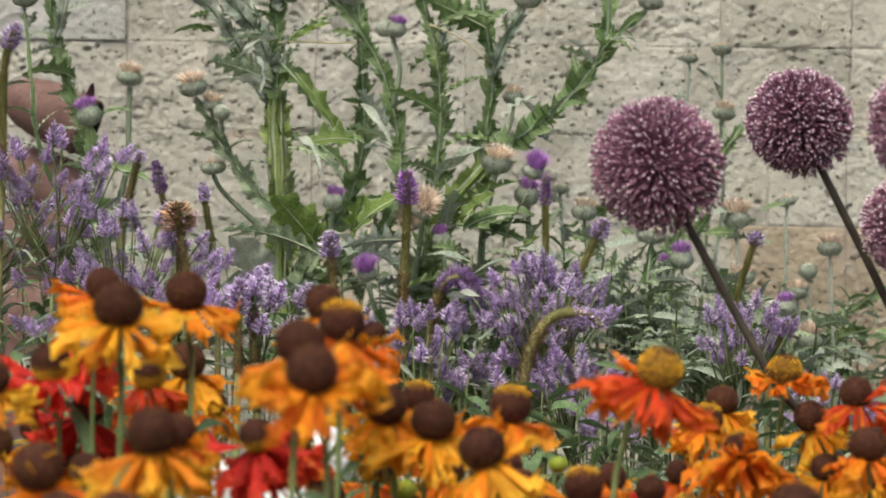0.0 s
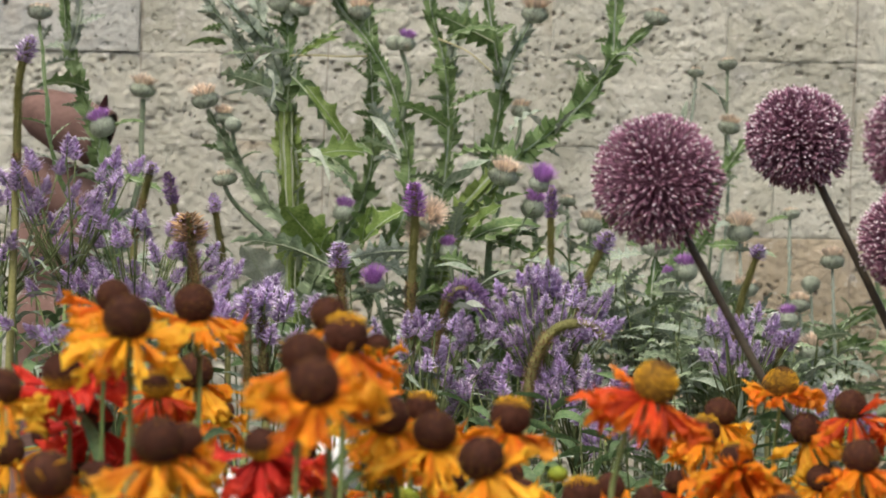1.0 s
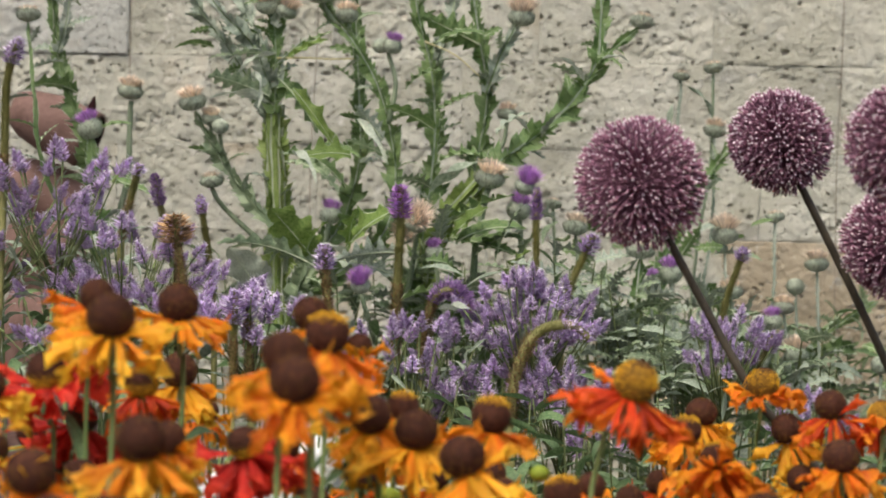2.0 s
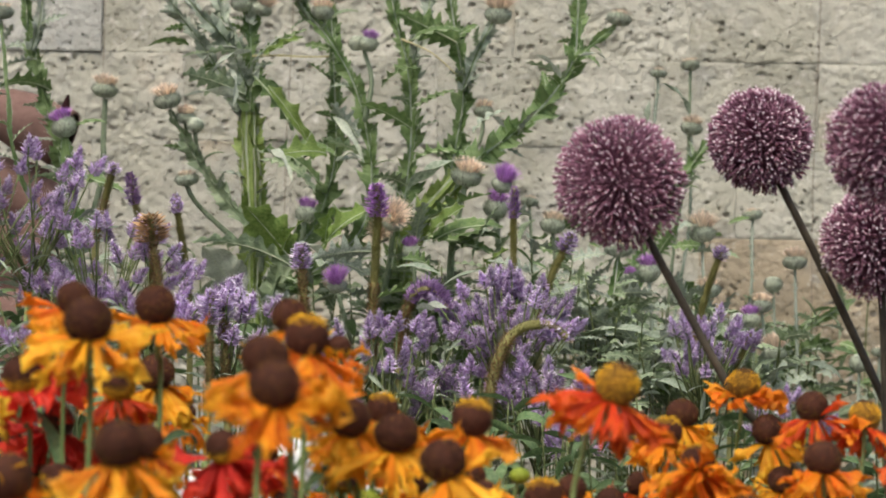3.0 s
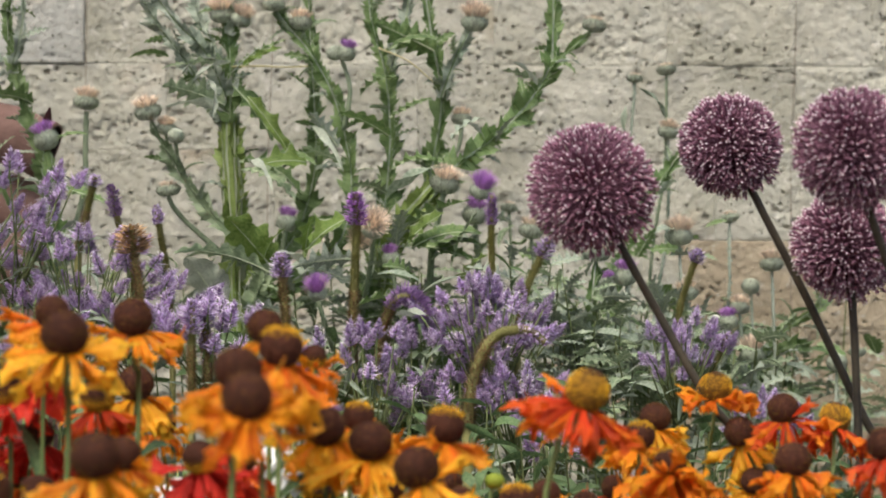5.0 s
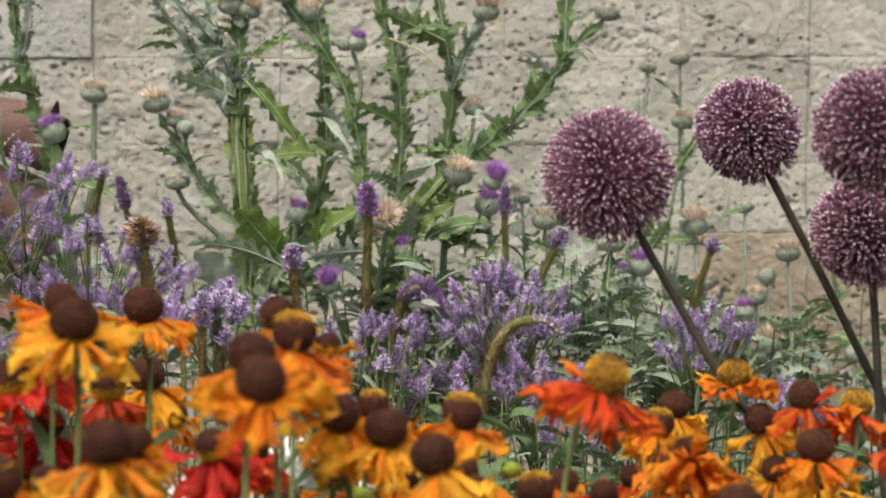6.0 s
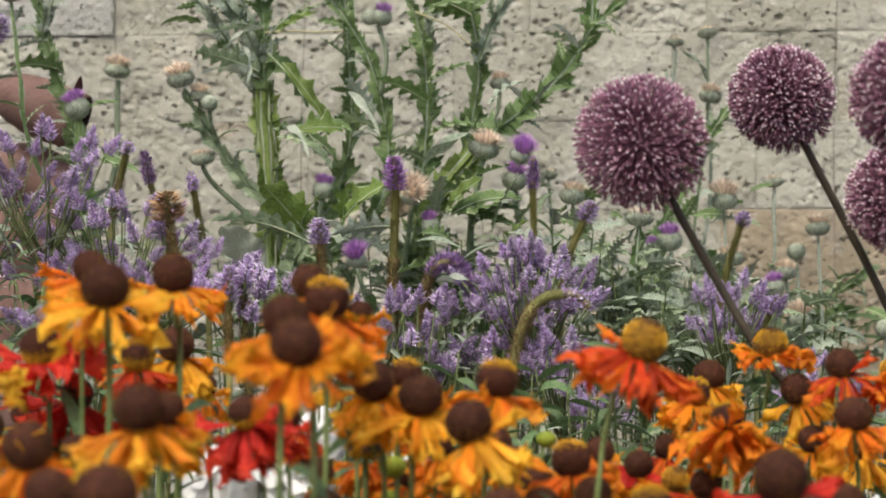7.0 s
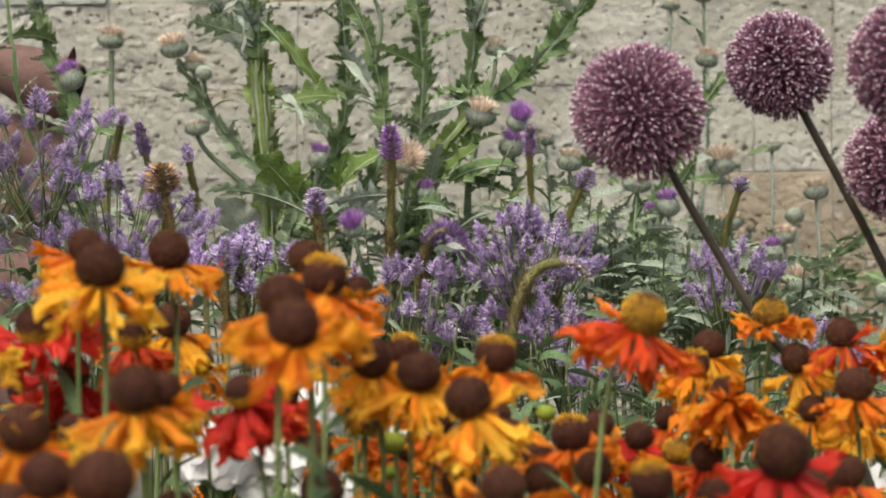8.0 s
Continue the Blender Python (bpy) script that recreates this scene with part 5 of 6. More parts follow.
# ---- alliums ----
def allium(centre, r, stem, label):
    """A globe of some eight hundred plum florets with pale tips on a bare stem."""
    c = Vector(centre)
    stem = [Vector(q) for q in stem]
    way = (stem[-1] - stem[0]).normalized()
    stem.append(stem[-1] + way * 0.22)
    root = Vector((stem[-1].x + way.x * 0.12, stem[-1].y, 0))
    stem.append(root)
    ob = thing("allium", root, label, "flower", "alliums")
    o = c - root
    axis = (c - Vector(stem[0])).normalized() if (c - Vector(stem[0])).length > 0.01 else Vector((0, 0, 1))
    core, fl, tips = Build(), Build(), Build()
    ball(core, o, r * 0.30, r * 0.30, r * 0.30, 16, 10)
    g = random.Random(int(abs(c.x) * 10000))
    for d in sphere_dirs(1900):
        d = (d + Vector((g.uniform(-0.05, 0.05), g.uniform(-0.05, 0.05), g.uniform(-0.05, 0.05)))).normalized()
        reach = r * g.choice((0.88, 0.92, 0.95, 0.98, 1.0, 1.02)) * (0.96 + 0.04 * noise.noise(d * 3))
        if d.dot(axis) < -0.8:
            reach *= g.uniform(0.84, 1.12)
        s = d.orthogonal().normalized()
        u = d.cross(s)
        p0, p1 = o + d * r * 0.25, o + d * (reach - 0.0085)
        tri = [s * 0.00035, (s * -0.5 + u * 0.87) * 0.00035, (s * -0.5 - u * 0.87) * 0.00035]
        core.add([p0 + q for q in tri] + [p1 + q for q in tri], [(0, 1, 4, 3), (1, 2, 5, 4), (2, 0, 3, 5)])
        ring1 = [p1 + d * 0.003 + (s * math.cos(a) + u * math.sin(a)) * 0.0009 for a in (0, 1.26, 2.51, 3.77, 5.03)]
        ring2 = [o + d * (reach - 0.0028) + (s * math.cos(a + 0.3) + u * math.sin(a + 0.3)) * 0.0012 for a in (0, 1.26, 2.51, 3.77, 5.03)]
        fl.add([p1] + ring1 + ring2 + [o + d * (reach - 0.0015)], [(0, 1 + (k + 1) % 5, 1 + k) for k in range(5)] + [(1 + k, 1 + (k + 1) % 5, 6 + (k + 1) % 5, 6 + k) for k in range(5)] + [(6 + k, 6 + (k + 1) % 5, 11) for k in range(5)])
        if g.random() < 0.46:
            e = o + d * (reach - 0.0008)
            k = g.uniform(0.0007, 0.00115)
            tips.add([e + d * k * 1.1, e + s * k, e + u * k, e - s * k, e - u * k, e - d * k * 2], [(0, 1, 2), (0, 2, 3), (0, 3, 4), (0, 4, 1), (5, 2, 1), (5, 3, 2), (5, 4, 3), (5, 1, 4)])
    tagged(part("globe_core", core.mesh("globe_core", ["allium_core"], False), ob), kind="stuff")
    tagged(part("floret", fl.mesh("floret", ["allium"]), ob), kind="stuff")
    tagged(part("floret_tip", tips.mesh("floret_tip", ["allium_tip"]), ob, "pale pink floret tips"), kind="stuff")
    b = Build()
    tube(b, [q - root for q in curve([c] + list(stem), 0.02)], 0.0036, 0.0052, 10)
    part("stem", b.mesh("stem", ["allium_stem"]), ob, "bare olive stem")


allium((0.1765, 2.050, 1.021), 0.0625, [(0.203, 2.050, 0.970), (0.239, 2.060, 0.907), (0.276, 2.060, 0.842)], "large round plum allium globe on leaning bare stem")
allium((0.307, 2.160, 1.0675), 0.0520, [(0.327, 2.160, 1.026), (0.379, 2.170, 0.927), (0.435, 2.180, 0.814)], "round plum allium globe with pale tips on leaning stem")
allium((0.397, 1.950, 1.052), 0.0565, [(0.410, 1.960, 1.004), (0.445, 1.980, 0.912), (0.477, 2.000, 0.822)], "large plum allium globe close beside another one")
allium((0.409, 2.120, 0.974), 0.0535, [(0.416, 2.120, 0.919), (0.419, 2.120, 0.865), (0.422, 2.120, 0.798)], "plum allium globe on an upright bare stem")


# ---- heleniums ----
def cone_mesh(kind, seed):
    """The domed centre of a helenium, 1 across, packed with tiny florets."""
    r = random.Random(seed)
    b = Build()

    def slot(z):
        z += r.uniform(-0.12, 0.12)
        if kind == "brown":
            return 0 if r.random() > 0.14 else 2
        if kind == "low":
            return 1 if z < -0.15 else (2 if z < 0.05 else 0)
        if kind == "top":
            return (1 if r.random() < 0.5 else 2) if z > 0.74 else (2 if z > 0.55 and r.random() < 0.5 else 0)
        return 0 if z > 0.8 else (1 if r.random() < (0.25 if z < 0.0 else 0.85) else 2)

    base = {"brown": 0, "low": 0, "top": 0, "yellow": 2}[kind]
    ball(b, (0, 0, 0), 0.47, 0.47, 0.47, 24, 14, base)
    for d in sphere_dirs(760, -0.85, 1.0):
        e = Vector((d.x * 0.47, d.y * 0.47, d.z * 0.47))
        s = d.orthogonal().normalized() * 0.021
        u = d.cross(s)
        k = r.uniform(0.03, 0.065)
        b.add([e + s, e + u, e - s, e - u, e + d * k], [(0, 1, 4), (1, 2, 4), (2, 3, 4), (3, 0, 4)], slot(d.z))
    if kind == "top":
        for d in sphere_dirs(52, 0.55, 0.98):
            e = Vector((d.x, d.y, d.z)) * 0.46
            s = d.orthogonal().normalized()
            bend = (s * r.uniform(-1, 1) + d.cross(s) * r.uniform(-1, 1)) * 0.06
            k = r.uniform(0.07, 0.15)
            tube(b, [e, e + d * k * 0.7, e + d * k + bend], 0.013, 0.009, 4, 1)
    return b.mesh("cone", ["cone", "pollen", "pollen_dark"], False)


CONES = {k: [cone_mesh(k, 31 + i) for i in range(2)] for k in ("brown", "low", "top", "yellow")}


def petal_mesh(colour, droop, seed):
    """A wavy ray petal of length 1 along x: narrow at the base, wide and three-toothed at the end."""
    r = random.Random(seed)
    b = Build()
    a0, a1 = {"flat": (-8, 32), "mid": (10, 64), "hang": (36, 84)}[droop]
    a0, a1 = radians(a0 + r.uniform(-24, 24)), radians(a1 + r.uniform(-45, 20))
    rows, n = 12, 9
    wide, roll, curl = r.uniform(0.09, 0.162) * {"flame": 0.85, "red": 1.3}.get(colour, 1.0), r.uniform(-1.5, 1.5), r.uniform(-0.9, 0.9)
    flick = radians(r.choice((-75, -45, -20, 0, 15, 30)))
    x = z = 0.0
    pts, uvs = [], []
    ph = r.uniform(0, 6)
    for i in range(rows + 1):
        s = i / rows
        a = a0 + (a1 - a0) * s ** 0.8 + flick * max(0, s - 0.6) / 0.4
        if i:
            x += math.cos(a) / rows
            z -= math.sin(a) / rows
        w = wide * (0.20 + 1.05 * s ** 1.1 - 0.16 * max(0, s - 0.8) / 0.2)
        for k in range(n):
            c = 2 * k / (n - 1) - 1
            tooth = s ** 5 * (0.03 - 0.28 * abs(math.sin(1.5 * math.pi * c)) ** 0.7 - 0.10 * c * c)
            tw = roll * s
            y = c * w * math.cos(tw)
            h = c * w * math.sin(tw) + curl * w * c * c + 0.55 * w * math.sin(7 * s + 3.5 * c + ph) * s + 0.42 * w * math.cos(3 * math.pi * c + 0.8 * math.sin(ph)) * (0.3 + s) + 0.3 * w * math.sin(13 * s - 2 * c + ph) * s
            pts.append((x + tooth * math.cos(a) + h * math.sin(a), y, z - tooth * math.sin(a) + h * math.cos(a)))
            uvs.append((s, 0.5 + 0.5 * c))
    b.add(pts, [(i * n + k, i * n + k + 1, (i + 1) * n + k + 1, (i + 1) * n + k) for i in range(rows) for k in range(n - 1)], 0, uvs)
    return b.mesh("petal", ["petal_" + colour])


PETAL = {(c, d): [petal_mesh(c, d, 100 * i + len(c) + len(d)) for i in range(10)] for c in PETALS for d in ("flat", "mid", "hang")}
NEXT = {"yellow": "amber", "amber": "orange", "orange": "amber", "flame": "orange", "red": "red"}
LABELS = {"yellow": "helenium with golden yellow drooping petals and brown cone", "amber": "helenium with amber orange petals round a brown cone", "orange": "helenium with bright orange petals and domed centre",
          "flame": "helenium with flame orange-red petals and domed centre", "red": "helenium with deep red petals and dark cone"}


def helenium(x, y, z, size, colour, droop="mid", cone="brown", lean=(0, 0), n=19, long=1.27):
    """One helenium flower on its stem. x, y, z: the middle of its cone; size: the cone's width."""
    n = round(n * 1.2)
    rnd.seed(int(x * 3700 + z * 9100))
    c = Vector((x, y, z))
    root = Vector((x - lean[0] * 0.15 + jit(0.03), y + 0.03 + jit(0.03), 0))
    ob = thing("helenium", root, LABELS[colour], "flower", "heleniums")
    tilt = turn_to((lean[0] + jit(0.12), lean[1] - 0.08 + jit(0.12), 1), jit(3))
    m = Matrix.Translation(c - root) @ tilt
    part("cone", rnd.choice(CONES[cone]), ob, {"brown": "velvety brown cone", "low": "dark cone with a yellow ring of florets", "top": "brown cone ringed yellow on top", "yellow": "yellow pollen-covered cone"}[cone], m @ Matrix.Diagonal((size, size, size * rnd.uniform(0.92, 1.02), 1)))
    for k in range(n):
        a = 2 * math.pi * (k + jit(0.35)) / n
        hue = colour if rnd.random() < 0.72 else NEXT[colour]
        d = droop if rnd.random() < 0.75 else rnd.choice(("mid", "flat", "hang"))
        length = size * long * rnd.uniform(0.75, 1.18)
        part("petal", rnd.choice(PETAL[hue, d]), ob, "", m @ Matrix.Rotation(a, 4, "Z") @ Matrix.Translation((size * 0.20, 0, -size * (0.36 + 0.06 * rnd.random()))) @ Matrix.Rotation(rnd.uniform(-0.35, 0.45), 4, "Y") @ Matrix.Rotation(jit(0.5), 4, "X") @ Matrix.Diagonal((length, length * rnd.uniform(0.85, 1.15), length, 1)))
    b = Build()
    down = (tilt @ Vector((0, 0, -1, 0))).to_3d()
    p0 = c + down * size * 0.38
    p1 = p0 + down * 0.07
    line = [q - root for q in curve([p0, p0 + down * 0.03, p1, Vector(((p1.x + root.x) / 2, (p1.y + root.y) / 2, z * 0.5)), root], 0.03)]
    tube(b, line, size * 0.062, 0.0024, 7)
    ball(b, p0 + down * size * 0.02 - root, size * 0.2, size * 0.2, size * 0.13, 10, 6)
    part("stem", b.mesh("stem", ["stem"]), ob)
    for k in range(3):
        h = rnd.uniform(0.10, 0.26)
        q = Vector((p1.x, p1.y, z - h))
        part("leaf", rnd.choice(LEAVES), ob, "", leaf_pose(q, (jit(1), jit(1), 0.7), rnd.uniform(0.05, 0.09), jit(0.6), root, 0.8))
    return ob


helenium(-0.246, 1.720, 0.908, 0.027, "amber", "mid")
helenium(-0.210, 1.570, 0.893, 0.035, "yellow", "mid", n=22)
helenium(-0.189, 1.757, 0.904, 0.032, "amber", "mid", n=18)
helenium(-0.290, 1.750, 0.848, 0.031, "red", "flat", "low", n=20, long=1.55)
helenium(-0.226, 1.820, 0.840, 0.029, "flame", "mid", "low")
helenium(-0.210, 1.920, 0.848, 0.031, "yellow", "hang")
helenium(-0.270, 1.800, 0.811, 0.026, "red", "hang", "brown", (0.3, -0.5), n=18, long=1.75)
helenium(-0.161, 1.410, 0.814, 0.034, "yellow", "hang", n=19)
helenium(-0.165, 1.560, 0.808, 0.025, "amber", "hang")
scrapped = helenium(-0.240, 1.450, 0.788, 0.034, "amber", "hang")
helenium(-0.154, 1.240, 0.771, 0.038, "orange", "hang")
helenium(-0.209, 1.360, 0.764, 0.031, "amber", "hang")
helenium(-0.340, 1.950, 0.791, 0.026, "yellow", "mid", "top", (-0.5, 0))
helenium(-0.293, 1.850, 0.775, 0.026, "amber", "hang")
helenium(-0.261, 1.900, 0.768, 0.026, "amber", "hang")
helenium(-0.304, 1.600, 0.841, 0.028, "yellow", "mid")
helenium(-0.320, 1.700, 0.790, 0.026, "yellow", "mid")
helenium(-0.293, 1.500, 0.759, 0.030, "amber", "hang")
helenium(-0.056, 1.360, 0.856, 0.0335, "amber", "flat", "brown", (0, -0.35), n=32, long=1.15)
helenium(-0.073, 1.460, 0.871, 0.033, "amber", "mid")
helenium(-0.059, 1.620, 0.884, 0.0325, "orange", "mid", "top", n=19)
helenium(-0.087, 1.780, 0.898, 0.028, "yellow", "mid")
helenium(-0.049, 1.800, 0.874, 0.020, "orange", "flat", "low", n=14)
helenium(-0.118, 1.620, 0.803, 0.026, "red", "mid", "low", (-0.1, -0.3), n=23, long=1.55)
helenium(-0.103, 1.750, 0.794, 0.026, "flame", "hang", n=17)
helenium(-0.030, 1.670, 0.824, 0.031, "yellow", "mid", "brown", (0, -0.3), n=22, long=1.4)
helenium(-0.015, 1.820, 0.826, 0.026, "amber", "mid", "top")
helenium(0.005, 1.660, 0.814, 0.033, "yellow", "mid", "brown", (0.1, -0.25), n=22, long=1.35)
helenium(0.060, 1.670, 0.825, 0.030, "amber", "mid", "top", (0.15, 0), n=19)
helenium(0.041, 1.613, 0.797, 0.034, "yellow", "hang", "brown", (-0.3, -0.1), n=20, long=1.4)
helenium(0.054, 1.950, 0.766, 0.024, "red", "hang", n=17)
helenium(0.114, 1.750, 0.763, 0.030, "orange", "mid", "top")
helenium(0.166, 1.640, 0.854, 0.033, "flame", "mid", "yellow", (0.5, -0.12), n=28, long=1.45)
helenium(0.285, 2.010, 0.847, 0.0285, "orange", "flat", "yellow", n=20, long=1.11)
helenium(0.232, 2.000, 0.821, 0.0275, "yellow", "hang")
helenium(0.217, 1.950, 0.807, 0.026, "amber", "mid", "top")
helenium(0.338, 1.950, 0.831, 0.0275, "flame", "mid", n=18, long=1.36)
helenium(0.305, 2.000, 0.809, 0.027, "yellow", "hang", "brown", (-0.4, -0.1))
helenium(0.337, 1.850, 0.793, 0.031, "amber", "mid", n=19)
helenium(0.236, 1.820, 0.791, 0.027, "orange", "mid", "top", (0.0, 0.35), n=32, long=1.65)
helenium(0.253, 1.520, 0.764, 0.038, "red", "mid", "brown", (0.1, -0.2), n=22)
helenium(0.382, 1.950, 0.824, 0.027, "flame", "mid", "yellow")
helenium(0.398, 1.750, 0.811, 0.028, "flame", "mid")
helenium(0.169, 1.600, 0.738, 0.031, "orange", "hang", "top")
helenium(0.325, 1.800, 0.729, 0.028, "flame", "mid")
helenium(-0.184, 2.300, 0.706, 0.0185, "orange", "flat", n=16, long=1.61)
helenium(-0.225, 2.280, 0.692, 0.020, "amber", "mid", n=16, long=1.51)
helenium(0.068, 1.500, 0.744, 0.031, "orange", "hang")
helenium(-0.052, 1.500, 0.743, 0.030, "orange", "hang")
helenium(0.033, 1.660, 0.734, 0.027, "amber", "hang", "top")
helenium(-0.038, 2.000, 0.726, 0.024, "flame", "hang")
helenium(0.130, 1.700, 0.740, 0.028, "orange", "hang")
helenium(0.092, 1.700, 0.732, 0.028, "amber", "hang")
helenium(0.218, 1.700, 0.719, 0.028, "flame", "hang")
helenium(-0.164, 1.600, 0.721, 0.030, "amber", "hang")
helenium(-0.071, 1.700, 0.755, 0.021, "orange", "hang", "low", n=6, long=0.7)
helenium(-0.235, 1.600, 0.774, 0.019, "orange", "hang", "low", n=6, long=0.7)
helenium(-0.032, 1.920, 0.785, 0.024, "yellow", "mid")
helenium(0.011, 1.820, 0.770, 0.025, "amber", "hang")
helenium(-0.230, 1.920, 0.810, 0.024, "orange", "mid")
helenium(-0.195, 1.980, 0.812, 0.023, "amber", "mid")
helenium(0.316, 1.970, 0.768, 0.025, "yellow", "hang")
helenium(0.268, 1.920, 0.759, 0.025, "orange", "mid")
helenium(0.196, 2.000, 0.760, 0.022, "flame", "hang")
helenium(0.294, 1.700, 0.731, 0.028, "orange", "hang")
helenium(-0.239, 1.400, 0.741, 0.032, "amber", "hang")

helenium(0.170, 1.920, 0.750, 0.024, "red", "mid", "brown", (0, -0.5), n=18, long=1.5)
helenium(0.137, 1.850, 0.764, 0.024, "orange", "hang", "brown", long=1.5)
helenium(0.199, 1.900, 0.739, 0.024, "orange", "mid", "yellow", (0.2, -0.2), long=1.4)
helenium(0.067, 1.850, 0.758, 0.024, "amber", "mid", "brown", long=1.4)
helenium(0.088, 1.800, 0.744, 0.026, "orange", "mid", "brown", long=1.4)
helenium(-0.055, 1.900, 0.761, 0.022, "orange", "hang", "brown", long=1.5)
helenium(0.357, 1.950, 0.763, 0.026, "yellow", "hang", "brown", long=1.4)
helenium(0.221, 1.850, 0.738, 0.026, "flame", "mid", "brown", long=1.4)
helenium(-0.014, 1.900, 0.742, 0.024, "amber", "mid", "top", long=1.4)

# torn petal scraps that lie on one cone
for way, turn, scale in (((0.35, -0.85, 0.45), 0.4, 0.011), ((0.05, -0.95, -0.15), 2.2, 0.010)):
    d = Vector(way).normalized()
    part("petal_scrap", PETAL["yellow", "flat"][3], scrapped, "torn yellow petal scrap", Matrix.Translation(Vector((-0.240, 1.450, 0.788)) + d * 0.0172 - scrapped.location) @ turn_to(d, turn) @ Matrix.Scale(scale, 4))


def spent_head(x, y, z, size):
    """A helenium past flowering: a flat russet disc with a green fringe of withered bracts."""
    c = Vector((x, y, z))
    root = Vector((x + jit(0.02), y + 0.02, 0))
    ob = thing("helenium", root, "spent helenium with a russet disc and green fringe", "flower", "heleniums")
    part("cone", CONES["low"][0], ob, "flattened russet disc", Matrix.Translation(c - root) @ Matrix.Diagonal((size, size, size * 0.6, 1)))
    for k in range(15):
        a = 2 * math.pi * (k + jit(0.3)) / 15
        part("bract", LEAVES[k % 2], ob, "short green bract", Matrix.Translation(c - root) @ Matrix.Rotation(a, 4, "Z") @ Matrix.Translation((size * 0.25, 0, -size * 0.22)) @ Matrix.Rotation(rnd.uniform(-0.5, 0.2), 4, "Y") @ Matrix.Scale(size * rnd.uniform(0.35, 0.5), 4))
    b = Build()
    tube(b, [q - root for q in curve([c, c - Vector((jit(0.006), 0, 0.06)), Vector((root.x, root.y, z * 0.5)), root], 0.03)], size * 0.09, 0.003, 7)
    part("stem", b.mesh("stem", ["stem"]), ob)


spent_head(-0.080, 1.750, 0.758, 0.026)
spent_head(-0.041, 1.750, 0.770, 0.028)
spent_head(-0.252, 1.700, 0.776, 0.026)


def green_bud(x, y, z, size):
    """A closed helenium bud: a lime green button on a stem."""
    c = Vector((x, y, z))
    root = Vector((x + jit(0.02), y + 0.02, 0))
    ob = thing("helenium_bud", root, "lime green unopened helenium bud on its stem", "flower bud", "heleniums")
    b = Build()
    ball(b, c - root, size * 0.5, size * 0.5, size * 0.4, 16, 9)
    for d in sphere_dirs(60, 0.0, 1.0):
        e = c - root + Vector((d.x, d.y, d.z * 0.8)) * size * 0.49
        s = d.orthogonal().normalized() * size * 0.06
        b.add([e + s, e + d.cross(s), e - s, e - d.cross(s), e + d * size * 0.07], [(0, 1, 4), (1, 2, 4), (2, 3, 4), (3, 0, 4)])
    part("bud", b.mesh("bud", ["bud"]), ob)
    s = Build()
    tube(s, [q - root for q in curve([c, c - Vector((jit(0.006), 0, 0.05)), Vector((root.x, root.y, z * 0.5)), root], 0.03)], 0.0016, 0.003, 6)
    part("stem", s.mesh("stem", ["stem"]), ob)


green_bud(-0.021, 1.750, 0.757, 0.021)
green_bud(0.095, 1.850, 0.773, 0.016)
green_bud(-0.026, 1.800, 0.731, 0.013)


# ---- white phlox ----
def phlox_floret(seed):
    """Five overlapping rounded white petals round a small throat, 1 across, facing z."""
    r = random.Random(seed)
    b = Build()
    for p in range(5):
        a = 2 * math.pi * p / 5 + r.uniform(-0.1, 0.1)
        ca, sa = math.cos(a), math.sin(a)
        pts = []
        for i in range(6):
            s = i / 5
            w = 0.30 * math.sin(math.pi * (0.10 + 0.72 * s)) ** 0.8
            for k in (-1, -0.5, 0, 0.5, 1):
                x, y, h = 0.04 + 0.46 * s - 0.05 * k * k * s, k * w, 0.05 * s - 0.12 * s * s + 0.03 * k * (-1) ** p + 0.05 * abs(k) * s
                pts.append((x * ca - y * sa, x * sa + y * ca, h + 0.01 * p))
        b.add(pts, [(i * 5 + k, i * 5 + k + 1, i * 5 + k + 6, i * 5 + k + 5) for i in range(5) for k in range(4)])
    tube(b, [Vector((0, 0, -0.45)), Vector((0, 0, 0.03))], 0.03, 0.05, 6, 0)
    return b.mesh("floret", ["white"])


PHLOX = [phlox_floret(s) for s in range(3)]


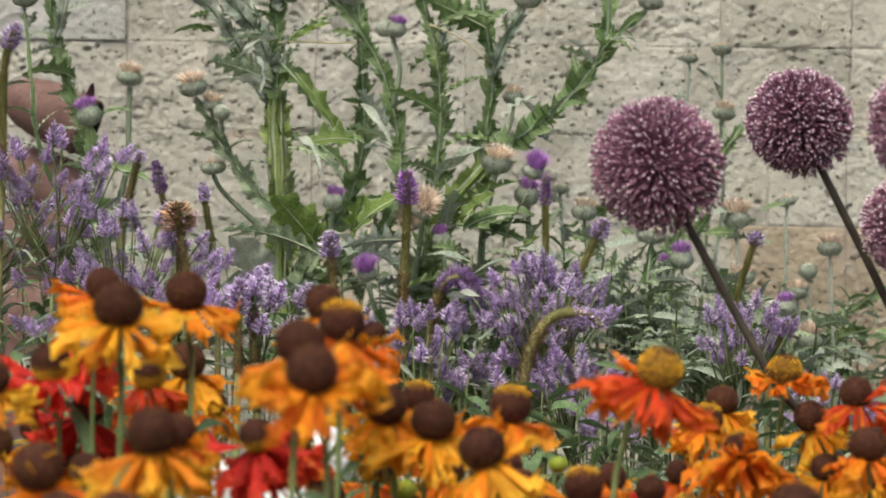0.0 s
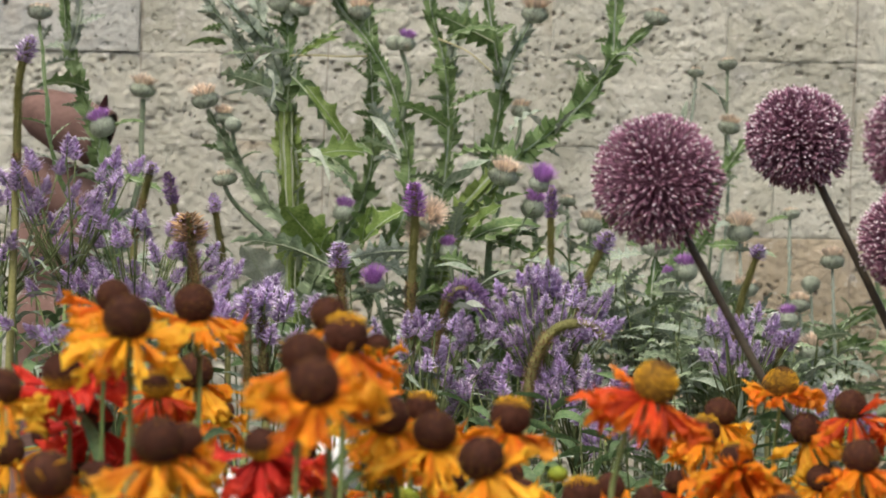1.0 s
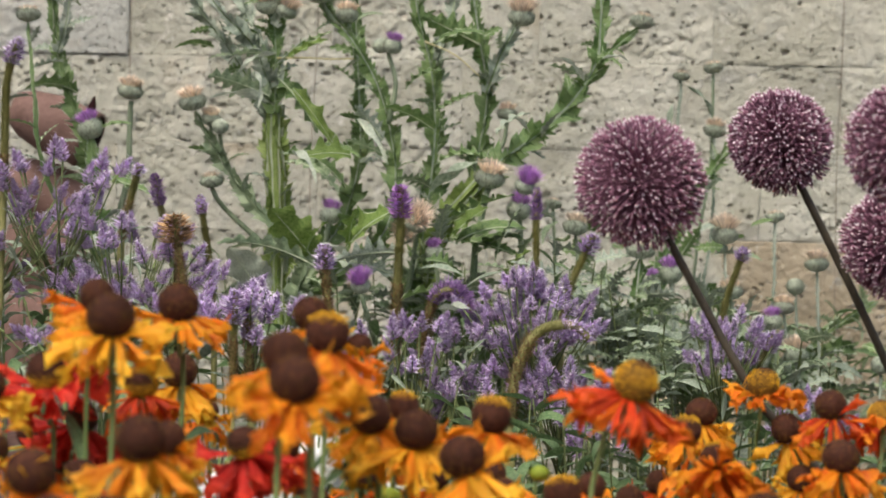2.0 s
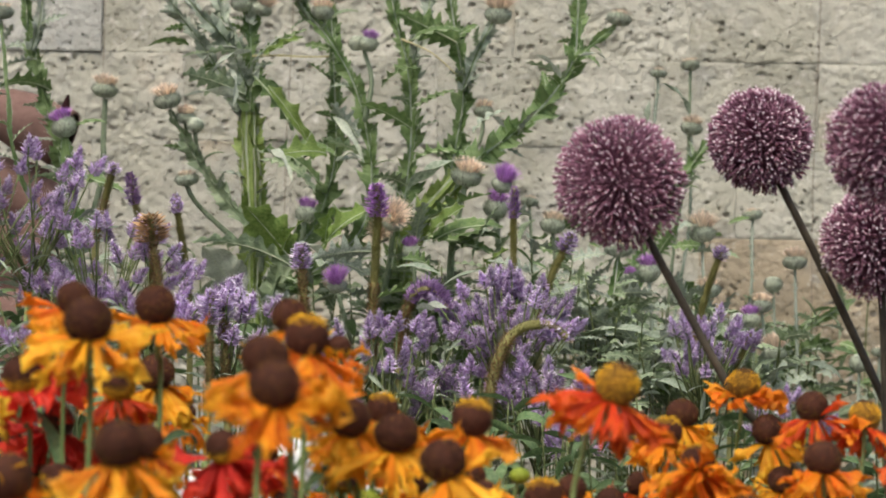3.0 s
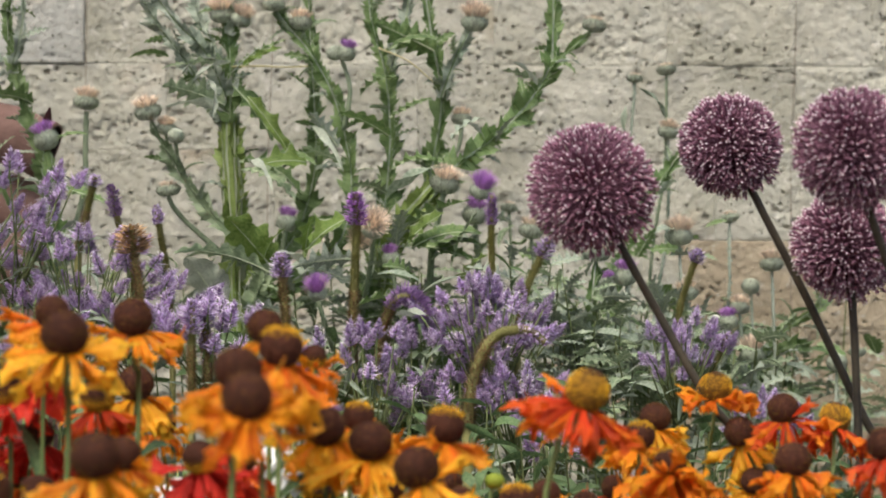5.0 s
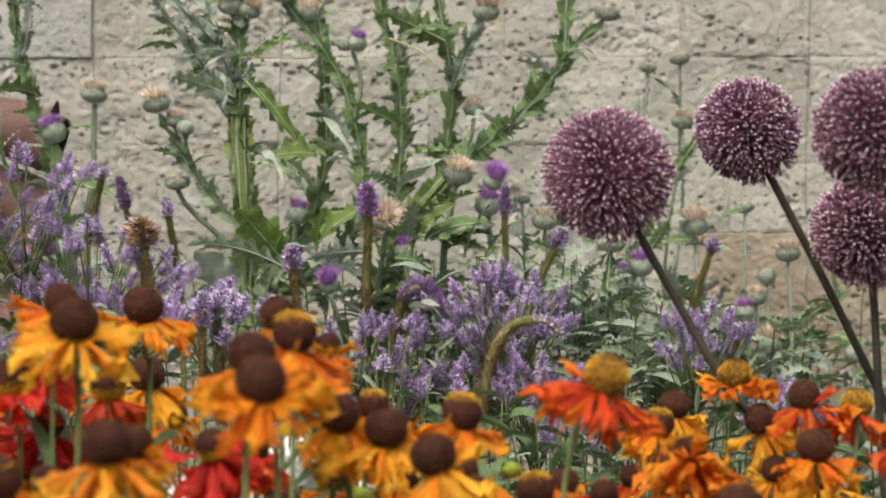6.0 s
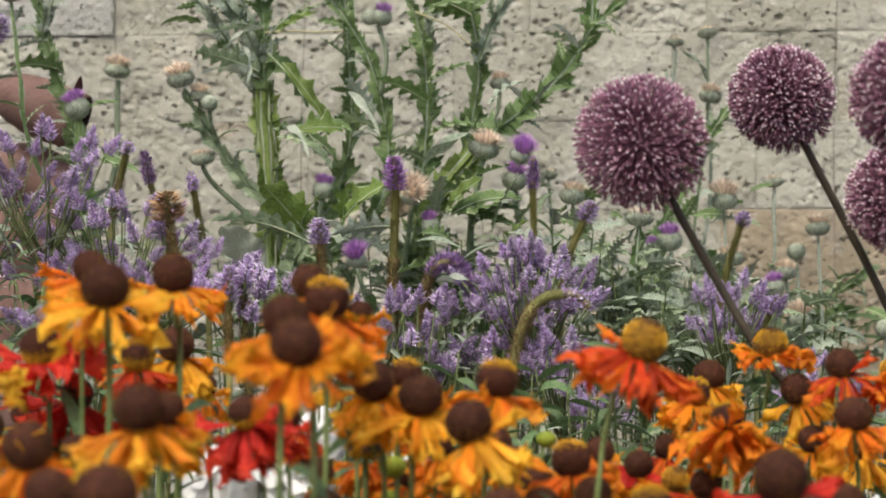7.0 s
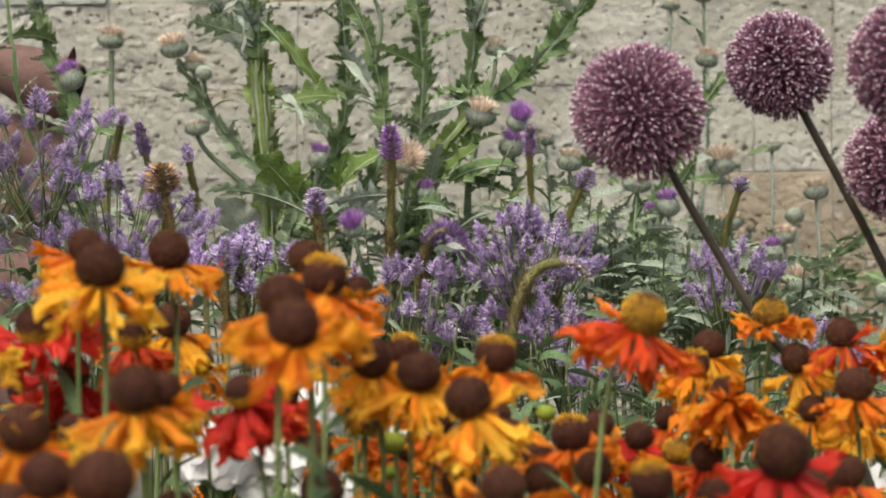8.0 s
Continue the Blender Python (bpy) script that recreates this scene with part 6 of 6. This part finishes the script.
def phlox(centre, rx, rz, n, size):
    """A rounded head of white phlox with slim green buds among its florets."""
    c = Vector(centre)
    root = Vector((c.x, c.y + 0.02, 0))
    ob = thing("phlox", root, "white phlox flower head with slim green buds", "flower", "white phlox")
    b = Build()
    low = c - Vector((0, 0, rz * 1.6))
    tube(b, [Vector((0, 0, 0)), (low - root) * 0.5 + Vector((0.01, 0, 0)), low - root], 0.004, 0.003, 7)
    for d in sphere_dirs(n, -0.35, 0.95):
        q = c + Vector((d.x * rx, d.y * rx * 0.8, d.z * rz)) * rnd.uniform(0.75, 1.05)
        part("floret", rnd.choice(PHLOX), ob, "", Matrix.Translation(q - root) @ turn_to(d + Vector((jit(0.4), jit(0.4) - 0.3, jit(0.3))), jit(3)) @ Matrix.Scale(size * rnd.uniform(0.85, 1.1), 4))
        twig = Build()
        tube(twig, [low - root, (low.lerp(q, 0.5)) - root, q - root], 0.0011, 0.0009, 4)
        part("stalk", twig.mesh("stalk", ["stem"]), ob)
    for k in range(24):
        d = Vector((jit(1), jit(1) - 0.3, rnd.uniform(0.2, 1))).normalized()
        q = c + Vector((d.x * rx, d.y * rx * 0.9, d.z * rz)) * 1.02
        twig = Build()
        tube(twig, [low - root, q - root, q + d * size * 0.45 - root], 0.0012, 0.0010, 5)
        ball(twig, q + d * size * 0.45 - root, 0.0017, 0.0017, 0.004, 6, 5)
        part("bud", twig.mesh("bud", ["stem"]), ob)
    part("stem", b.mesh("stem", ["stem"]), ob)
    for k in range(10):
        part("leaf", rnd.choice(LEAVES), ob, "", leaf_pose((c.x, c.y, c.z - rz * 1.5 - 0.015 * k), (jit(1), jit(1), 0.4), 0.07, jit(0.5), root, 0.9))


phlox((-0.202, 2.150, 0.714), 0.036, 0.034, 26, 0.037)
phlox((-0.139, 2.150, 0.718), 0.030, 0.032, 20, 0.037)
phlox((-0.168, 2.170, 0.696), 0.034, 0.030, 20, 0.035)
phlox((-0.113, 2.150, 0.756), 0.026, 0.024, 16, 0.034)
phlox((-0.030, 2.150, 0.733), 0.018, 0.026, 12, 0.028)
phlox((-0.114, 2.150, 0.681), 0.030, 0.026, 14, 0.030)
phlox((0.387, 2.150, 0.679), 0.024, 0.030, 10, 0.026)
